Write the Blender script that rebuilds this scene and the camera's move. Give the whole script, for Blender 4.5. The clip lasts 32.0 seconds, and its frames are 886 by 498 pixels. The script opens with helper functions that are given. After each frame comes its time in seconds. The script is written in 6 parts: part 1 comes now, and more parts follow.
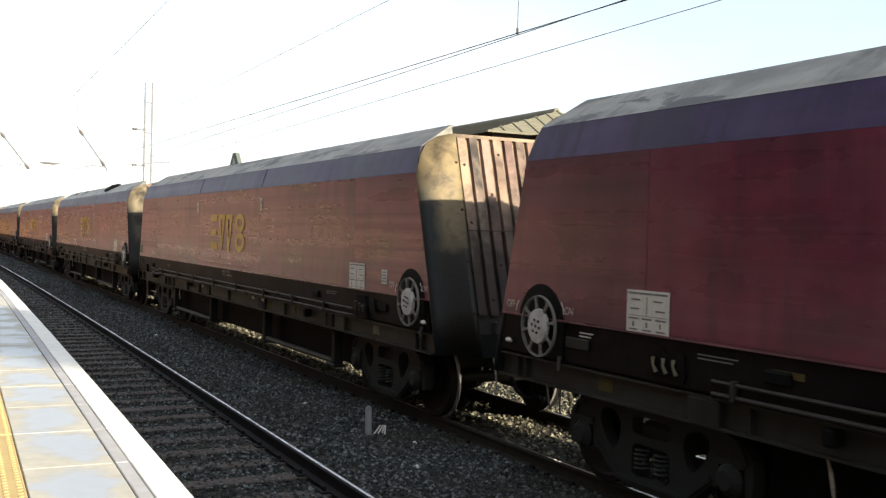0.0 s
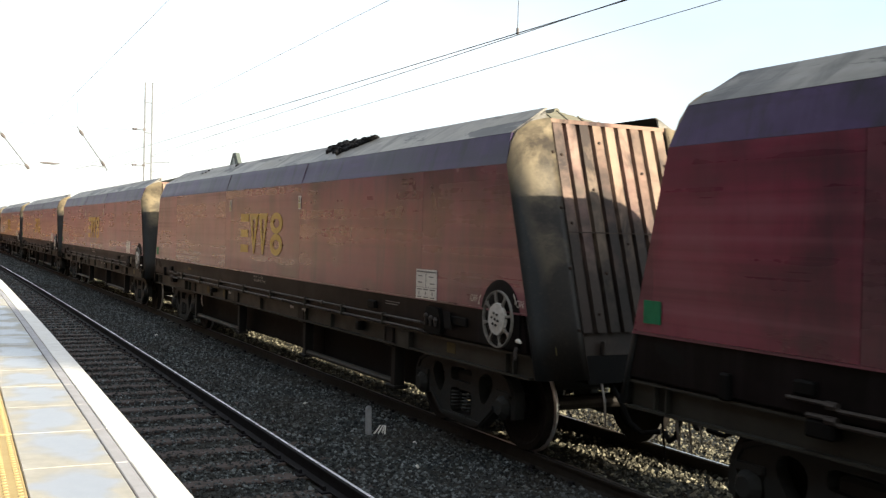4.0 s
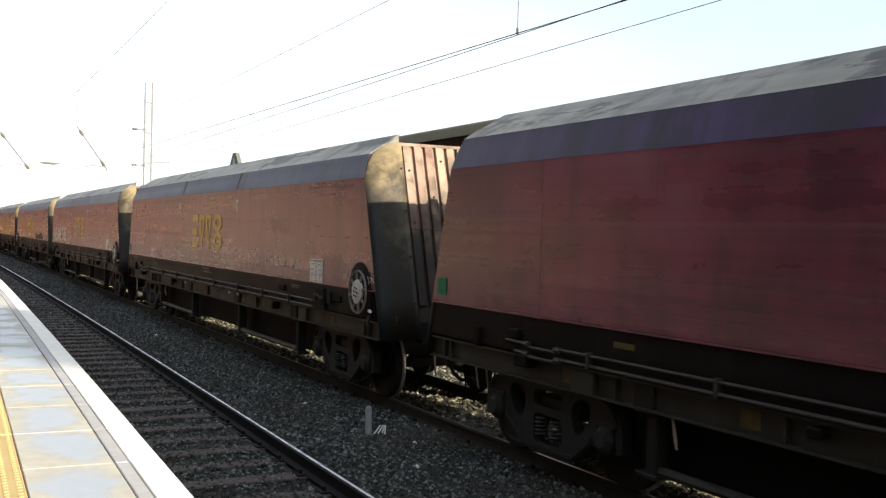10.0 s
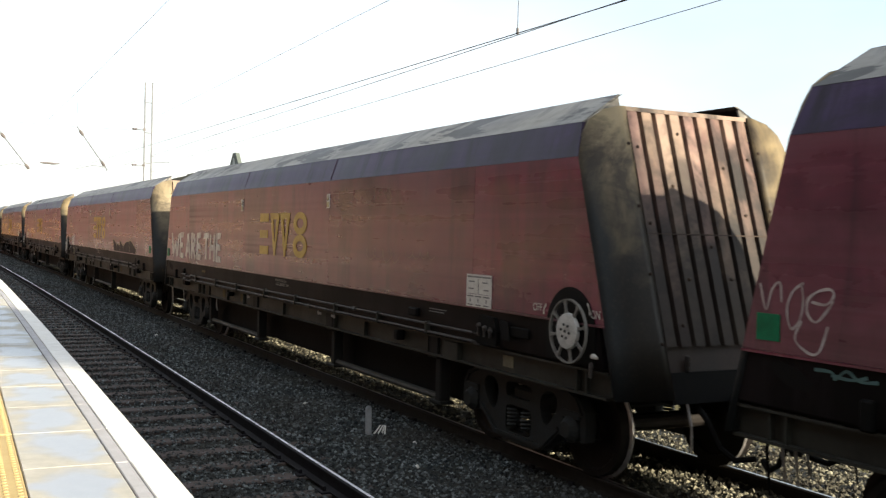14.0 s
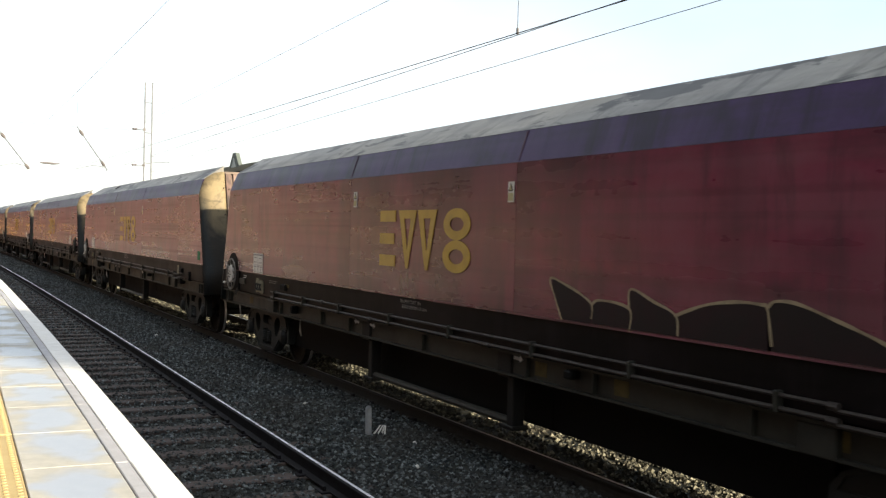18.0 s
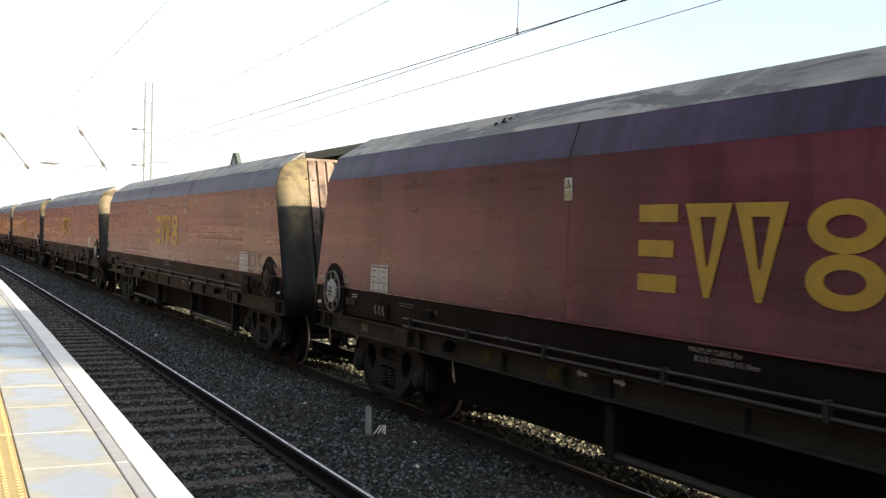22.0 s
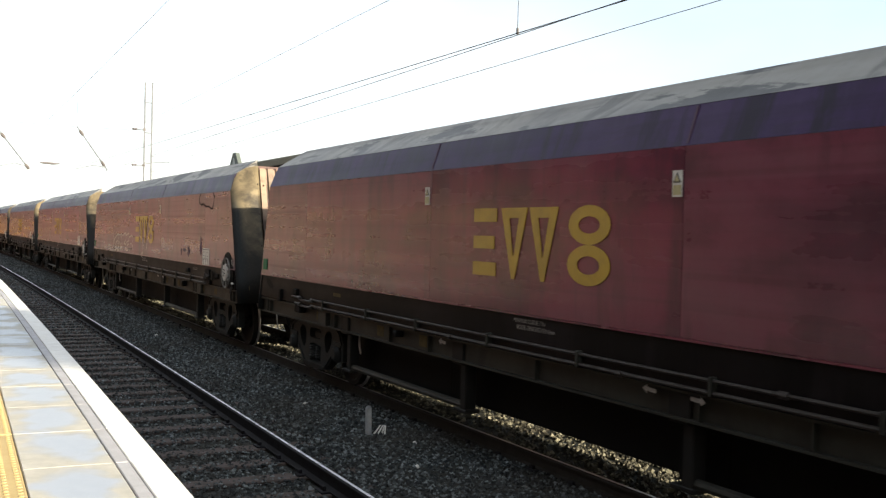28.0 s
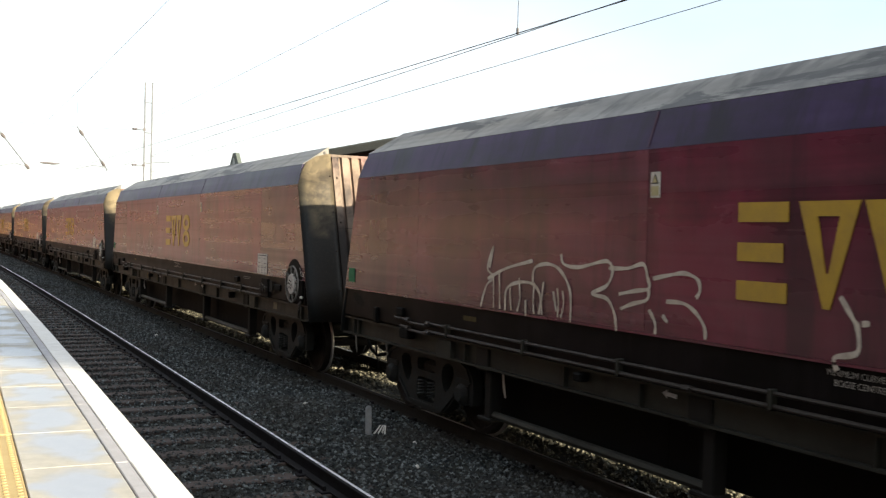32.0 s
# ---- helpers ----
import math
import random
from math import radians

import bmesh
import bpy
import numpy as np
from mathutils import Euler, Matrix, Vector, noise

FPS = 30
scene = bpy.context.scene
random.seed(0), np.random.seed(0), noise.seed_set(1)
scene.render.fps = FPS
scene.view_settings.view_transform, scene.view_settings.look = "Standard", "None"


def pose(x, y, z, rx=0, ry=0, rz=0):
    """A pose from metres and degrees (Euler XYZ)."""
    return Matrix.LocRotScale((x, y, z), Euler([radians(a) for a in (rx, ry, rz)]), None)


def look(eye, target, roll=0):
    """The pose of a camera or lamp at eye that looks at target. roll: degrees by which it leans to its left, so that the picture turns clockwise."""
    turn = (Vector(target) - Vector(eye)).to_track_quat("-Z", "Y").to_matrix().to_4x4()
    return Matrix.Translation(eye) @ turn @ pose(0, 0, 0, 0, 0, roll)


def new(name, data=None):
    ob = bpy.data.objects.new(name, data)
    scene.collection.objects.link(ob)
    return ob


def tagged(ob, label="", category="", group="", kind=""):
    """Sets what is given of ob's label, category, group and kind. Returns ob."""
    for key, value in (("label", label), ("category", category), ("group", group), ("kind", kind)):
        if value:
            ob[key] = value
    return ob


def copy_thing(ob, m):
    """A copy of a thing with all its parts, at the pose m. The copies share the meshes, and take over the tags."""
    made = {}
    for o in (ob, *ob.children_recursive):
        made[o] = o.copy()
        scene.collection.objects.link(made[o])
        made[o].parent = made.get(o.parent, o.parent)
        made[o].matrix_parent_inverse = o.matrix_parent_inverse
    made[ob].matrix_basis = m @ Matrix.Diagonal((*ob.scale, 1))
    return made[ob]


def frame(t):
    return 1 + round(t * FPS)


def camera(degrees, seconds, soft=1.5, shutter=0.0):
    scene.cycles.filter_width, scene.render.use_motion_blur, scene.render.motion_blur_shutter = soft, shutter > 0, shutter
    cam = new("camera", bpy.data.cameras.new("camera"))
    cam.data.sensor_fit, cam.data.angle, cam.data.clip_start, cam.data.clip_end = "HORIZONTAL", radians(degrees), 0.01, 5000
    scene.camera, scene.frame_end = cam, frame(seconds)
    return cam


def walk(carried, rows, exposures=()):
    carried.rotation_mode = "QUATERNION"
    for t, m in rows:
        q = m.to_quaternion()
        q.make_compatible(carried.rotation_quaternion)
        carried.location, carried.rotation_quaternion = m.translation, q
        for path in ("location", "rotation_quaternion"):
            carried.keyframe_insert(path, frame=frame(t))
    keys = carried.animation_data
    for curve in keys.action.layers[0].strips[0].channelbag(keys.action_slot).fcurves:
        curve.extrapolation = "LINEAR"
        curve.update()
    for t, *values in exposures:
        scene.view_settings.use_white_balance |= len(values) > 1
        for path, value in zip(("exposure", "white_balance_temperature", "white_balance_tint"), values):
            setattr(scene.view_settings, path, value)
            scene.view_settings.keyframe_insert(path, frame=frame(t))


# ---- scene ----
# ---------------------------------------------------------------- camera
EYE = (0.0, 0.0, 2.250)
cam = camera(47.28, 32.0, soft=1.3, shutter=0.12)
AIM = (-88.918, 45.732, 2.250 - 1.440)
walk(cam, [(0.0, look(EYE, AIM, 1.454)), (32.0, look(EYE, AIM, 1.454))], exposures=[(0.0, 1.3), (32.0, 1.3)])

# ---------------------------------------------------------------- world and sun
SUN_WAY = Vector((1.0, 0.425, 0.345)).normalized()
world = bpy.data.worlds.new("sky")
scene.world = world
world.use_nodes = True
wn = world.node_tree.nodes
wn.clear()
sky = wn.new("ShaderNodeTexSky")
sky.sky_type = "NISHITA"
sky.sun_disc = False
sky.sun_elevation = math.asin(SUN_WAY.z)
sky.sun_rotation = math.atan2(SUN_WAY.x, SUN_WAY.y)
sky.air_density, sky.dust_density, sky.ozone_density = 1.0, 1.0, 1.0
back = wn.new("ShaderNodeBackground")
back.inputs["Strength"].default_value = 0.035
wout = wn.new("ShaderNodeOutputWorld")
world.node_tree.links.new(sky.outputs[0], back.inputs["Color"])
# thin bright cloud veil over the whole sky
veil = wn.new("ShaderNodeBackground")
veil.inputs["Strength"].default_value = 0.32
tc = wn.new("ShaderNodeTexCoord")
mp = wn.new("ShaderNodeMapping")
mp.inputs["Scale"].default_value = (1.0, 1.6, 4.0)
streak = wn.new("ShaderNodeTexNoise")
streak.inputs["Scale"].default_value, streak.inputs["Detail"].default_value = 1.7, 5.0
tint = wn.new("ShaderNodeValToRGB")
tint.color_ramp.elements[0].position, tint.color_ramp.elements[0].color = 0.35, (0.92, 1.0, 1.08, 1)
tint.color_ramp.elements[1].position, tint.color_ramp.elements[1].color = 0.62, (1.12, 1.12, 1.1, 1)
gap = wn.new("ShaderNodeVectorMath")
gap.operation = "DOT_PRODUCT"
gap.inputs[1].default_value = Vector((-0.50, 0.78, 0.40)).normalized()
clear = wn.new("ShaderNodeMapRange")
clear.inputs[1].default_value, clear.inputs[2].default_value = 0.86, 1.0
blue = wn.new("ShaderNodeMix")
blue.data_type, blue.blend_type = "RGBA", "MULTIPLY"
blue.inputs[7].default_value = (0.80, 0.91, 0.99, 1)
both = wn.new("ShaderNodeAddShader")
for s, d in ((tc.outputs["Generated"], mp.inputs["Vector"]), (mp.outputs[0], streak.inputs["Vector"]), (streak.outputs[0], tint.inputs[0]), (tc.outputs["Generated"], gap.inputs[0]), (gap.outputs["Value"], clear.inputs[0]), (clear.outputs[0], blue.inputs[0]), (tint.outputs[0], blue.inputs[6]), (blue.outputs[2], veil.inputs["Color"]),
             (back.outputs[0], both.inputs[0]), (veil.outputs[0], both.inputs[1]), (both.outputs[0], wout.inputs["Surface"])):
    world.node_tree.links.new(s, d)
sun = new("sun", bpy.data.lights.new("sun", "SUN"))
sun.data.energy, sun.data.angle, sun.data.color = 5.0, radians(0.6), (1.0, 0.87, 0.66)
sun.matrix_basis = look(SUN_WAY * 60, (0, 0, 0))


# ---------------------------------------------------------------- materials
def node(nt, kind, **values):
    n = nt.nodes.new(kind)
    for key, value in values.items():
        if isinstance(value, bpy.types.NodeSocket):
            nt.links.new(value, n.inputs[key])
        else:
            n.inputs[key].default_value = value
    return n


def math_node(nt, op, a, b=0.0, c=0.0):
    n = nt.nodes.new("ShaderNodeMath")
    n.operation = op
    for i, v in enumerate((a, b, c)):
        if isinstance(v, bpy.types.NodeSocket):
            nt.links.new(v, n.inputs[i])
        else:
            n.inputs[i].default_value = v
    return n.outputs[0]


def mixed(nt, f, a, b):
    n = nt.nodes.new("ShaderNodeMix")
    n.data_type = "RGBA"
    for sock, v in ((n.inputs[0], f), (n.inputs[6], a), (n.inputs[7], b)):
        if isinstance(v, bpy.types.NodeSocket):
            nt.links.new(v, sock)
        elif sock is n.inputs[0]:
            sock.default_value = v
        else:
            sock.default_value = (*v, 1)
    return n.outputs[2]


def ramp(nt, f, lo, hi):
    n = nt.nodes.new("ShaderNodeMapRange")
    n.clamp = True
    nt.links.new(f, n.inputs[0])
    n.inputs[1].default_value, n.inputs[2].default_value = lo, hi
    return n.outputs[0]


def start(name):
    m = bpy.data.materials.new(name)
    m.use_nodes = True
    nt = m.node_tree
    return m, nt, nt.nodes["Principled BSDF"]


def place(nt, scale=(1, 1, 1), vary=True, turn=0.0):
    """Object coordinates, scaled, and shifted from object to object."""
    tc = nt.nodes.new("ShaderNodeTexCoord")
    mp = nt.nodes.new("ShaderNodeMapping")
    mp.inputs["Scale"].default_value = scale
    mp.inputs["Rotation"].default_value = (0, turn, 0)
    nt.links.new(tc.outputs["Object"], mp.inputs["Vector"])
    if vary:
        info = nt.nodes.new("ShaderNodeObjectInfo")
        k = math_node(nt, "MULTIPLY", info.outputs["Random"], 37.0)
        cx = nt.nodes.new("ShaderNodeCombineXYZ")
        for i in range(3):
            nt.links.new(k, cx.inputs[i])
        nt.links.new(cx.outputs[0], mp.inputs["Location"])
    return mp.outputs[0]


def noise_of(nt, vec, scale, detail=4.0, rough=0.6, distort=0.0):
    n = node(nt, "ShaderNodeTexNoise", Vector=vec, Scale=scale, Detail=detail, Roughness=rough, Distortion=distort)
    return n.outputs[0]


def bumped(nt, bsdf, height, strength, distance=0.01):
    b = node(nt, "ShaderNodeBump", Height=height, Strength=strength, Distance=distance)
    nt.links.new(b.outputs[0], bsdf.inputs["Normal"])


def plain(name, base, rough=0.6, metal=0.0, dirt=(0.03, 0.027, 0.024), amount=0.5, scale=6.0, bump=0.15, vary=True, grain=90.0, gloss=0.12):
    """A worn surface: base colour, patches of dirt, fine grain."""
    m, nt, b = start(name)
    vec = place(nt, vary=vary)
    big = noise_of(nt, vec, scale, 5.0, 0.65, 0.4)
    fine = noise_of(nt, vec, grain, 3.0, 0.6)
    f = math_node(nt, "MULTIPLY", ramp(nt, big, 0.42, 0.75), amount)
    col = mixed(nt, f, base, dirt)
    col = mixed(nt, math_node(nt, "MULTIPLY", ramp(nt, fine, 0.5, 0.8), 0.35), col, tuple(v * 0.55 for v in base))
    nt.links.new(col, b.inputs["Base Color"])
    nt.links.new(math_node(nt, "MULTIPLY_ADD", big, 0.25, rough - 0.1), b.inputs["Roughness"])
    b.inputs["Metallic"].default_value = metal
    b.inputs["Specular IOR Level"].default_value = gloss
    bumped(nt, b, math_node(nt, "ADD", fine, big), bump, 0.004)
    return m


def wagon_paint(name, base, faded, dust, streak=0.3, rough=0.42, soot=0.5, gloss=0.3, shine=(1.0, 0.92, 0.86), patch=0.0, drip=0.4, low_shade=0.0, lean=0.0, bloom=0.4, scuff=0.0, edge_dark=0.0, stain=0.0, black=(0.014, 0.011, 0.013)):
    """Faded rail paint: soft fading, brush-wash scuffs along the side, run-down stains, dust, soot patches, painted
    shade low on the ends and a dark edge along the bend.
    """
    m, nt, b = start(name)
    vec = place(nt)
    wipe = noise_of(nt, place(nt, (0.025, 1, 2.6)), 2.2, 2.0, 0.5)
    run = noise_of(nt, place(nt, (2.6, 1, 0.32), True, lean), 1.0, 6.0, 0.66, 0.5)
    blotch = noise_of(nt, vec, 0.42, 3.0, 0.5, 0.3)
    cloud = noise_of(nt, place(nt, (0.8, 1, 1.3)), 1.05, 6.0, 0.60, 0.25)
    fine = noise_of(nt, vec, 31.0, 3.0, 0.6)
    info = nt.nodes.new("ShaderNodeObjectInfo")
    col = mixed(nt, ramp(nt, blotch, 0.34, 0.66), base, faded)
    col = mixed(nt, math_node(nt, "MULTIPLY", ramp(nt, wipe, 0.50, 0.70), streak), col, dust)
    rub = noise_of(nt, place(nt, (0.018, 1, 5.5)), 2.0, 2.0, 0.45)
    col = mixed(nt, math_node(nt, "MULTIPLY", ramp(nt, rub, 0.52, 0.68), streak), col, tuple(v * 0.3 for v in base))
    col = mixed(nt, math_node(nt, "MULTIPLY", ramp(nt, cloud, 0.52, 0.72), bloom), col, dust)
    col = mixed(nt, math_node(nt, "MULTIPLY", ramp(nt, math_node(nt, "SUBTRACT", 1.0, cloud), 0.47, 0.64), soot), col, black)
    col = mixed(nt, math_node(nt, "MULTIPLY", ramp(nt, run, 0.51, 0.64), drip), col, black)
    col = mixed(nt, math_node(nt, "MULTIPLY", ramp(nt, math_node(nt, "SUBTRACT", 1.0, run), 0.54, 0.72), drip * 0.45), col, dust)
    rough_by = math_node(nt, "ADD", cloud, wipe)
    if scuff:
        brush = noise_of(nt, place(nt, (0.010, 1, 6.0)), 2.3, 2.0, 0.4)
        where = ramp(nt, noise_of(nt, place(nt, (0.16, 1, 0.7)), 0.9, 3.0, 0.5), 0.40, 0.66)
        bright = math_node(nt, "MULTIPLY", ramp(nt, brush, 0.56, 0.70), where)
        dim = math_node(nt, "MULTIPLY", ramp(nt, math_node(nt, "SUBTRACT", 1.0, brush), 0.54, 0.70), where)
        col = mixed(nt, math_node(nt, "MULTIPLY", bright, scuff), col, tuple(v * 1.3 for v in dust))
        col = mixed(nt, math_node(nt, "MULTIPLY", dim, scuff), col, tuple(v * 0.22 for v in base))
        rough_by = math_node(nt, "MULTIPLY_ADD", dim, 0.5, rough_by)
    if stain:
        # broad dark tongues of old soot running down from the cant
        tongue = noise_of(nt, place(nt, (1.0, 1, 0.16)), 0.75, 4.0, 0.5, 0.4)
        col = mixed(nt, math_node(nt, "MULTIPLY", ramp(nt, tongue, 0.50, 0.63), stain), col, black)
    if patch:
        spot = noise_of(nt, place(nt, (0.45, 1, 2.0), True, lean), 1.5, 7.0, 0.66, 0.6)
        col = mixed(nt, math_node(nt, "MULTIPLY", ramp(nt, spot, 0.53, 0.57), patch), col, (0.018, 0.017, 0.017))
    if low_shade or edge_dark:
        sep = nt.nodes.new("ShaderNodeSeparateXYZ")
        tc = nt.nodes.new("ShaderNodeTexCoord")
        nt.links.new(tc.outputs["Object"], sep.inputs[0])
    if low_shade:
        # shade on the lower wagon ends, put into the colour with a blotchy upper limit
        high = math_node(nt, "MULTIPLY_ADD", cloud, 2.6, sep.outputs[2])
        col = mixed(nt, math_node(nt, "MULTIPLY", math_node(nt, "SUBTRACT", 1.0, ramp(nt, high, 3.3, 4.5)), low_shade), col, (0.015, 0.014, 0.013))
    if edge_dark:
        # blue-black darkening along the bend beside the wagon's flank, ending higher up
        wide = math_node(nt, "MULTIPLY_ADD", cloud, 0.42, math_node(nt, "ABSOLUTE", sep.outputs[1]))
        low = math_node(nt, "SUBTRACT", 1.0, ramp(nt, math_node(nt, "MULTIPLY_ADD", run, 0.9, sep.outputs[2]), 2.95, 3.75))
        col = mixed(nt, math_node(nt, "MULTIPLY", math_node(nt, "MULTIPLY", ramp(nt, wide, 1.30, 1.44), low), edge_dark), col, (0.015, 0.019, 0.021))
    col = mixed(nt, math_node(nt, "MULTIPLY", ramp(nt, fine, 0.55, 0.85), 0.15), col, tuple(v * 0.6 for v in base))
    hsv = node(nt, "ShaderNodeHueSaturation", Color=col)
    nt.links.new(math_node(nt, "MULTIPLY_ADD", info.outputs["Random"], 0.16, 0.92), hsv.inputs["Value"])
    nt.links.new(math_node(nt, "MULTIPLY_ADD", math_node(nt, "FRACT", math_node(nt, "MULTIPLY", info.outputs["Random"], 7.31)), 0.20, 0.82), hsv.inputs["Saturation"])
    nt.links.new(hsv.outputs[0], b.inputs["Base Color"])
    nt.links.new(math_node(nt, "MULTIPLY_ADD", rough_by, 0.22, rough - 0.22), b.inputs["Roughness"])
    b.inputs["Specular IOR Level"].default_value = gloss
    b.inputs["Specular Tint"].default_value = (*shine, 1)
    dent = noise_of(nt, vec, 1.3, 2.0, 0.5)
    bumped(nt, b, dent, 0.22, 0.06)
    return m


MAROON = wagon_paint("maroon_paint", (0.136, 0.018, 0.045), (0.158, 0.025, 0.054), (0.160, 0.064, 0.085), 0.28, 0.29, 0.58, 0.40, (1.0, 0.88, 0.89), 0.0, 0.5, bloom=0.46, scuff=0.34, stain=0.48, black=(0.022, 0.014, 0.022))
# the cant's violet is sky reflection put into the paint colour
VIOLET = wagon_paint("sky_violet_cant_paint", (0.030, 0.011, 0.066), (0.044, 0.018, 0.082), (0.080, 0.050, 0.128), 0.25, 0.42, 0.6, 0.2, (0.9, 0.88, 1.0), 0.2, 0.8, lean=0.35, black=(0.012, 0.010, 0.018))
COPING = wagon_paint("dusty_grey_coping", (0.205, 0.200, 0.178), (0.255, 0.248, 0.220), (0.125, 0.118, 0.095), 0.35, 0.46, 0.6, 0.28, (1, 1, 1), 0.9, 0.6, lean=0.6)
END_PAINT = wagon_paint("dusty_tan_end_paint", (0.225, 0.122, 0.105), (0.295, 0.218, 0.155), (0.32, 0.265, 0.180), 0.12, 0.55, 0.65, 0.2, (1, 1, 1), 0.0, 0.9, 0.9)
CORNER_PAINT = wagon_paint("stained_cream_corner_paint", (0.280, 0.225, 0.130), (0.230, 0.180, 0.10), (0.16, 0.125, 0.08), 0.1, 0.5, 0.6, 0.2, (1, 1, 1), 0.3, 0.8, 0.97, edge_dark=0.97)
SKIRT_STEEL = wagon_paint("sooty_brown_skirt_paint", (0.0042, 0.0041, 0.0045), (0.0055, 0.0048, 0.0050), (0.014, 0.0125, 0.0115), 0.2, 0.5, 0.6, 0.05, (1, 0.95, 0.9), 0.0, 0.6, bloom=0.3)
SEAM_DARK = plain("dark_welded_seam", (0.05, 0.037, 0.03), 0.7, amount=0.4)
SEAM_PAINT = plain("bare_pink_seam", (0.085, 0.055, 0.085), 0.6, 0.0, (0.06, 0.03, 0.04), 0.6, 8.0)
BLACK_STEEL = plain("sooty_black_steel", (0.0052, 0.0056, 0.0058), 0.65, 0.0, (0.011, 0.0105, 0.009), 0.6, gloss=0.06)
GREY_STEEL = plain("dirty_grey_steel", (0.034, 0.036, 0.031), 0.5, 0.0, (0.010, 0.0095, 0.009), 0.7, 2.2, gloss=0.12)
COLUMN_STEEL = plain("dusty_black_column_steel", (0.013, 0.0135, 0.013), 0.6, 0.0, (0.021, 0.0195, 0.017), 0.6, 4.0)
PIPE_STEEL = plain("worn_grey_pipe", (0.055, 0.050, 0.047), 0.45, 0.2, (0.018, 0.015, 0.012), 0.5)
BOGIE_STEEL = plain("dusty_bogie_casting", (0.024, 0.028, 0.029), 0.55, 0.0, (0.024, 0.023, 0.020), 0.6, 9.0, 0.3)
WHEEL_STEEL = plain("dark_wheel_steel", (0.018, 0.016, 0.015), 0.55, 0.2, (0.012, 0.009, 0.007), 0.5)
TREAD_STEEL = plain("worn_tread_steel", (0.60, 0.59, 0.58), 0.35, 0.8, (0.08, 0.06, 0.05), 0.6, 6.0, 0.05)
# near-white, mostly non-metal base: the sky's glint put into the rail top's colour
BRIGHT_STEEL = plain("sky_white_rail_top", (0.94, 0.95, 1.0), 0.25, 0.35, (0.7, 0.7, 0.8), 0.2, 4.0, 0.03)
ARCH_BLACK = plain("soot_black_recess", (0.004, 0.004, 0.004), 0.7, 0.0, (0.012, 0.011, 0.01), 0.5)
RIM_GREY = plain("worn_grey_rim", (0.20, 0.20, 0.185), 0.5, 0.0, (0.05, 0.045, 0.04), 0.6, 14.0)
WHEEL_WHITE = plain("grubby_white_casting", (0.50, 0.51, 0.49), 0.5, 0.0, (0.10, 0.09, 0.07), 0.5, 14.0)
LOGO_YELLOW = plain("faded_yellow_paint", (0.44, 0.290, 0.030), 0.42, 0.0, (0.26, 0.16, 0.05), 0.5, 5.0, 0.05, gloss=0.5)
SIGN_WHITE = plain("sign_white", (0.62, 0.62, 0.58), 0.4, 0.0, (0.3, 0.28, 0.24), 0.4, 18.0, 0.05)
SIGN_YELLOW = plain("sign_yellow", (0.46, 0.42, 0.24), 0.45, 0.0, (0.2, 0.15, 0.05), 0.4, 18.0, 0.05)
PRINT_GREY = plain("grey_print", (0.16, 0.16, 0.16), 0.6, amount=0.2, bump=0.0)
VALVE_CREAM = plain("stained_cream_valve_paint", (0.17, 0.165, 0.115), 0.6, 0.0, (0.10, 0.09, 0.06), 0.8, 9.0)
PALE_LABEL = plain("worn_pale_label", (0.17, 0.16, 0.11), 0.6, 0.0, (0.04, 0.035, 0.03), 0.6, 12.0)
OCHRE_LABEL = plain("faded_ochre_label", (0.088, 0.070, 0.026), 0.6, 0.0, (0.034, 0.028, 0.015), 0.8, 7.0)
SIGN_INK = plain("sign_black_ink", (0.035, 0.035, 0.035), 0.5, amount=0.2, bump=0.0)
STENCIL = plain("stencil_white", (0.58, 0.57, 0.53), 0.6, 0.0, (0.15, 0.13, 0.11), 0.6, 30.0, 0.0)
FADED_STENCIL = plain("faded_stencil_white", (0.34, 0.33, 0.31), 0.6, 0.0, (0.10, 0.09, 0.08), 0.7, 40.0, 0.0)
GREEN_PATCH = plain("green_patch_paint", (0.012, 0.16, 0.075), 0.5, 0.0, (0.02, 0.06, 0.03), 0.4, 12.0, 0.05)
SPRAY_GREY = plain("chalky_grey_spray_paint", (0.46, 0.42, 0.42), 0.5, 0.0, (0.13, 0.06, 0.06), 0.8, 7.0, 0.0, gloss=0.5)
SPRAY_WHITE = plain("white_roller_paint", (0.58, 0.55, 0.48), 0.5, 0.0, (0.20, 0.15, 0.12), 0.6, 9.0, 0.0, gloss=0.5)
ROLLER_WHITE = plain("thin_white_roller_paint", (0.60, 0.58, 0.52), 0.5, 0.0, (0.22, 0.15, 0.13), 0.85, 4.5, 0.0, gloss=0.4)
SPRAY_OLIVE = plain("dull_olive_spray_paint", (0.30, 0.25, 0.16), 0.5, 0.0, (0.06, 0.04, 0.02), 0.6, 9.0, 0.0, gloss=0.5)
SPRAY_BLUE = plain("dark_blue_spray_paint", (0.034, 0.020, 0.060), 0.5, 0.0, (0.070, 0.014, 0.040), 0.7, 4.0, 0.0, gloss=0.3)
SPRAY_FAINT = plain("faint_worn_spray_paint", (0.20, 0.125, 0.13), 0.5, 0.0, (0.10, 0.04, 0.045), 0.9, 5.0, 0.0, gloss=0.5)
SPRAY_MAUVE = plain("chalky_mauve_spray_paint", (0.30, 0.22, 0.24), 0.5, 0.0, (0.13, 0.06, 0.07), 0.7, 5.0, 0.0, gloss=0.5)
SPRAY_TEAL = plain("dull_teal_spray_paint", (0.09, 0.16, 0.16), 0.7, 0.0, (0.03, 0.05, 0.05), 0.6, 7.0, 0.0)
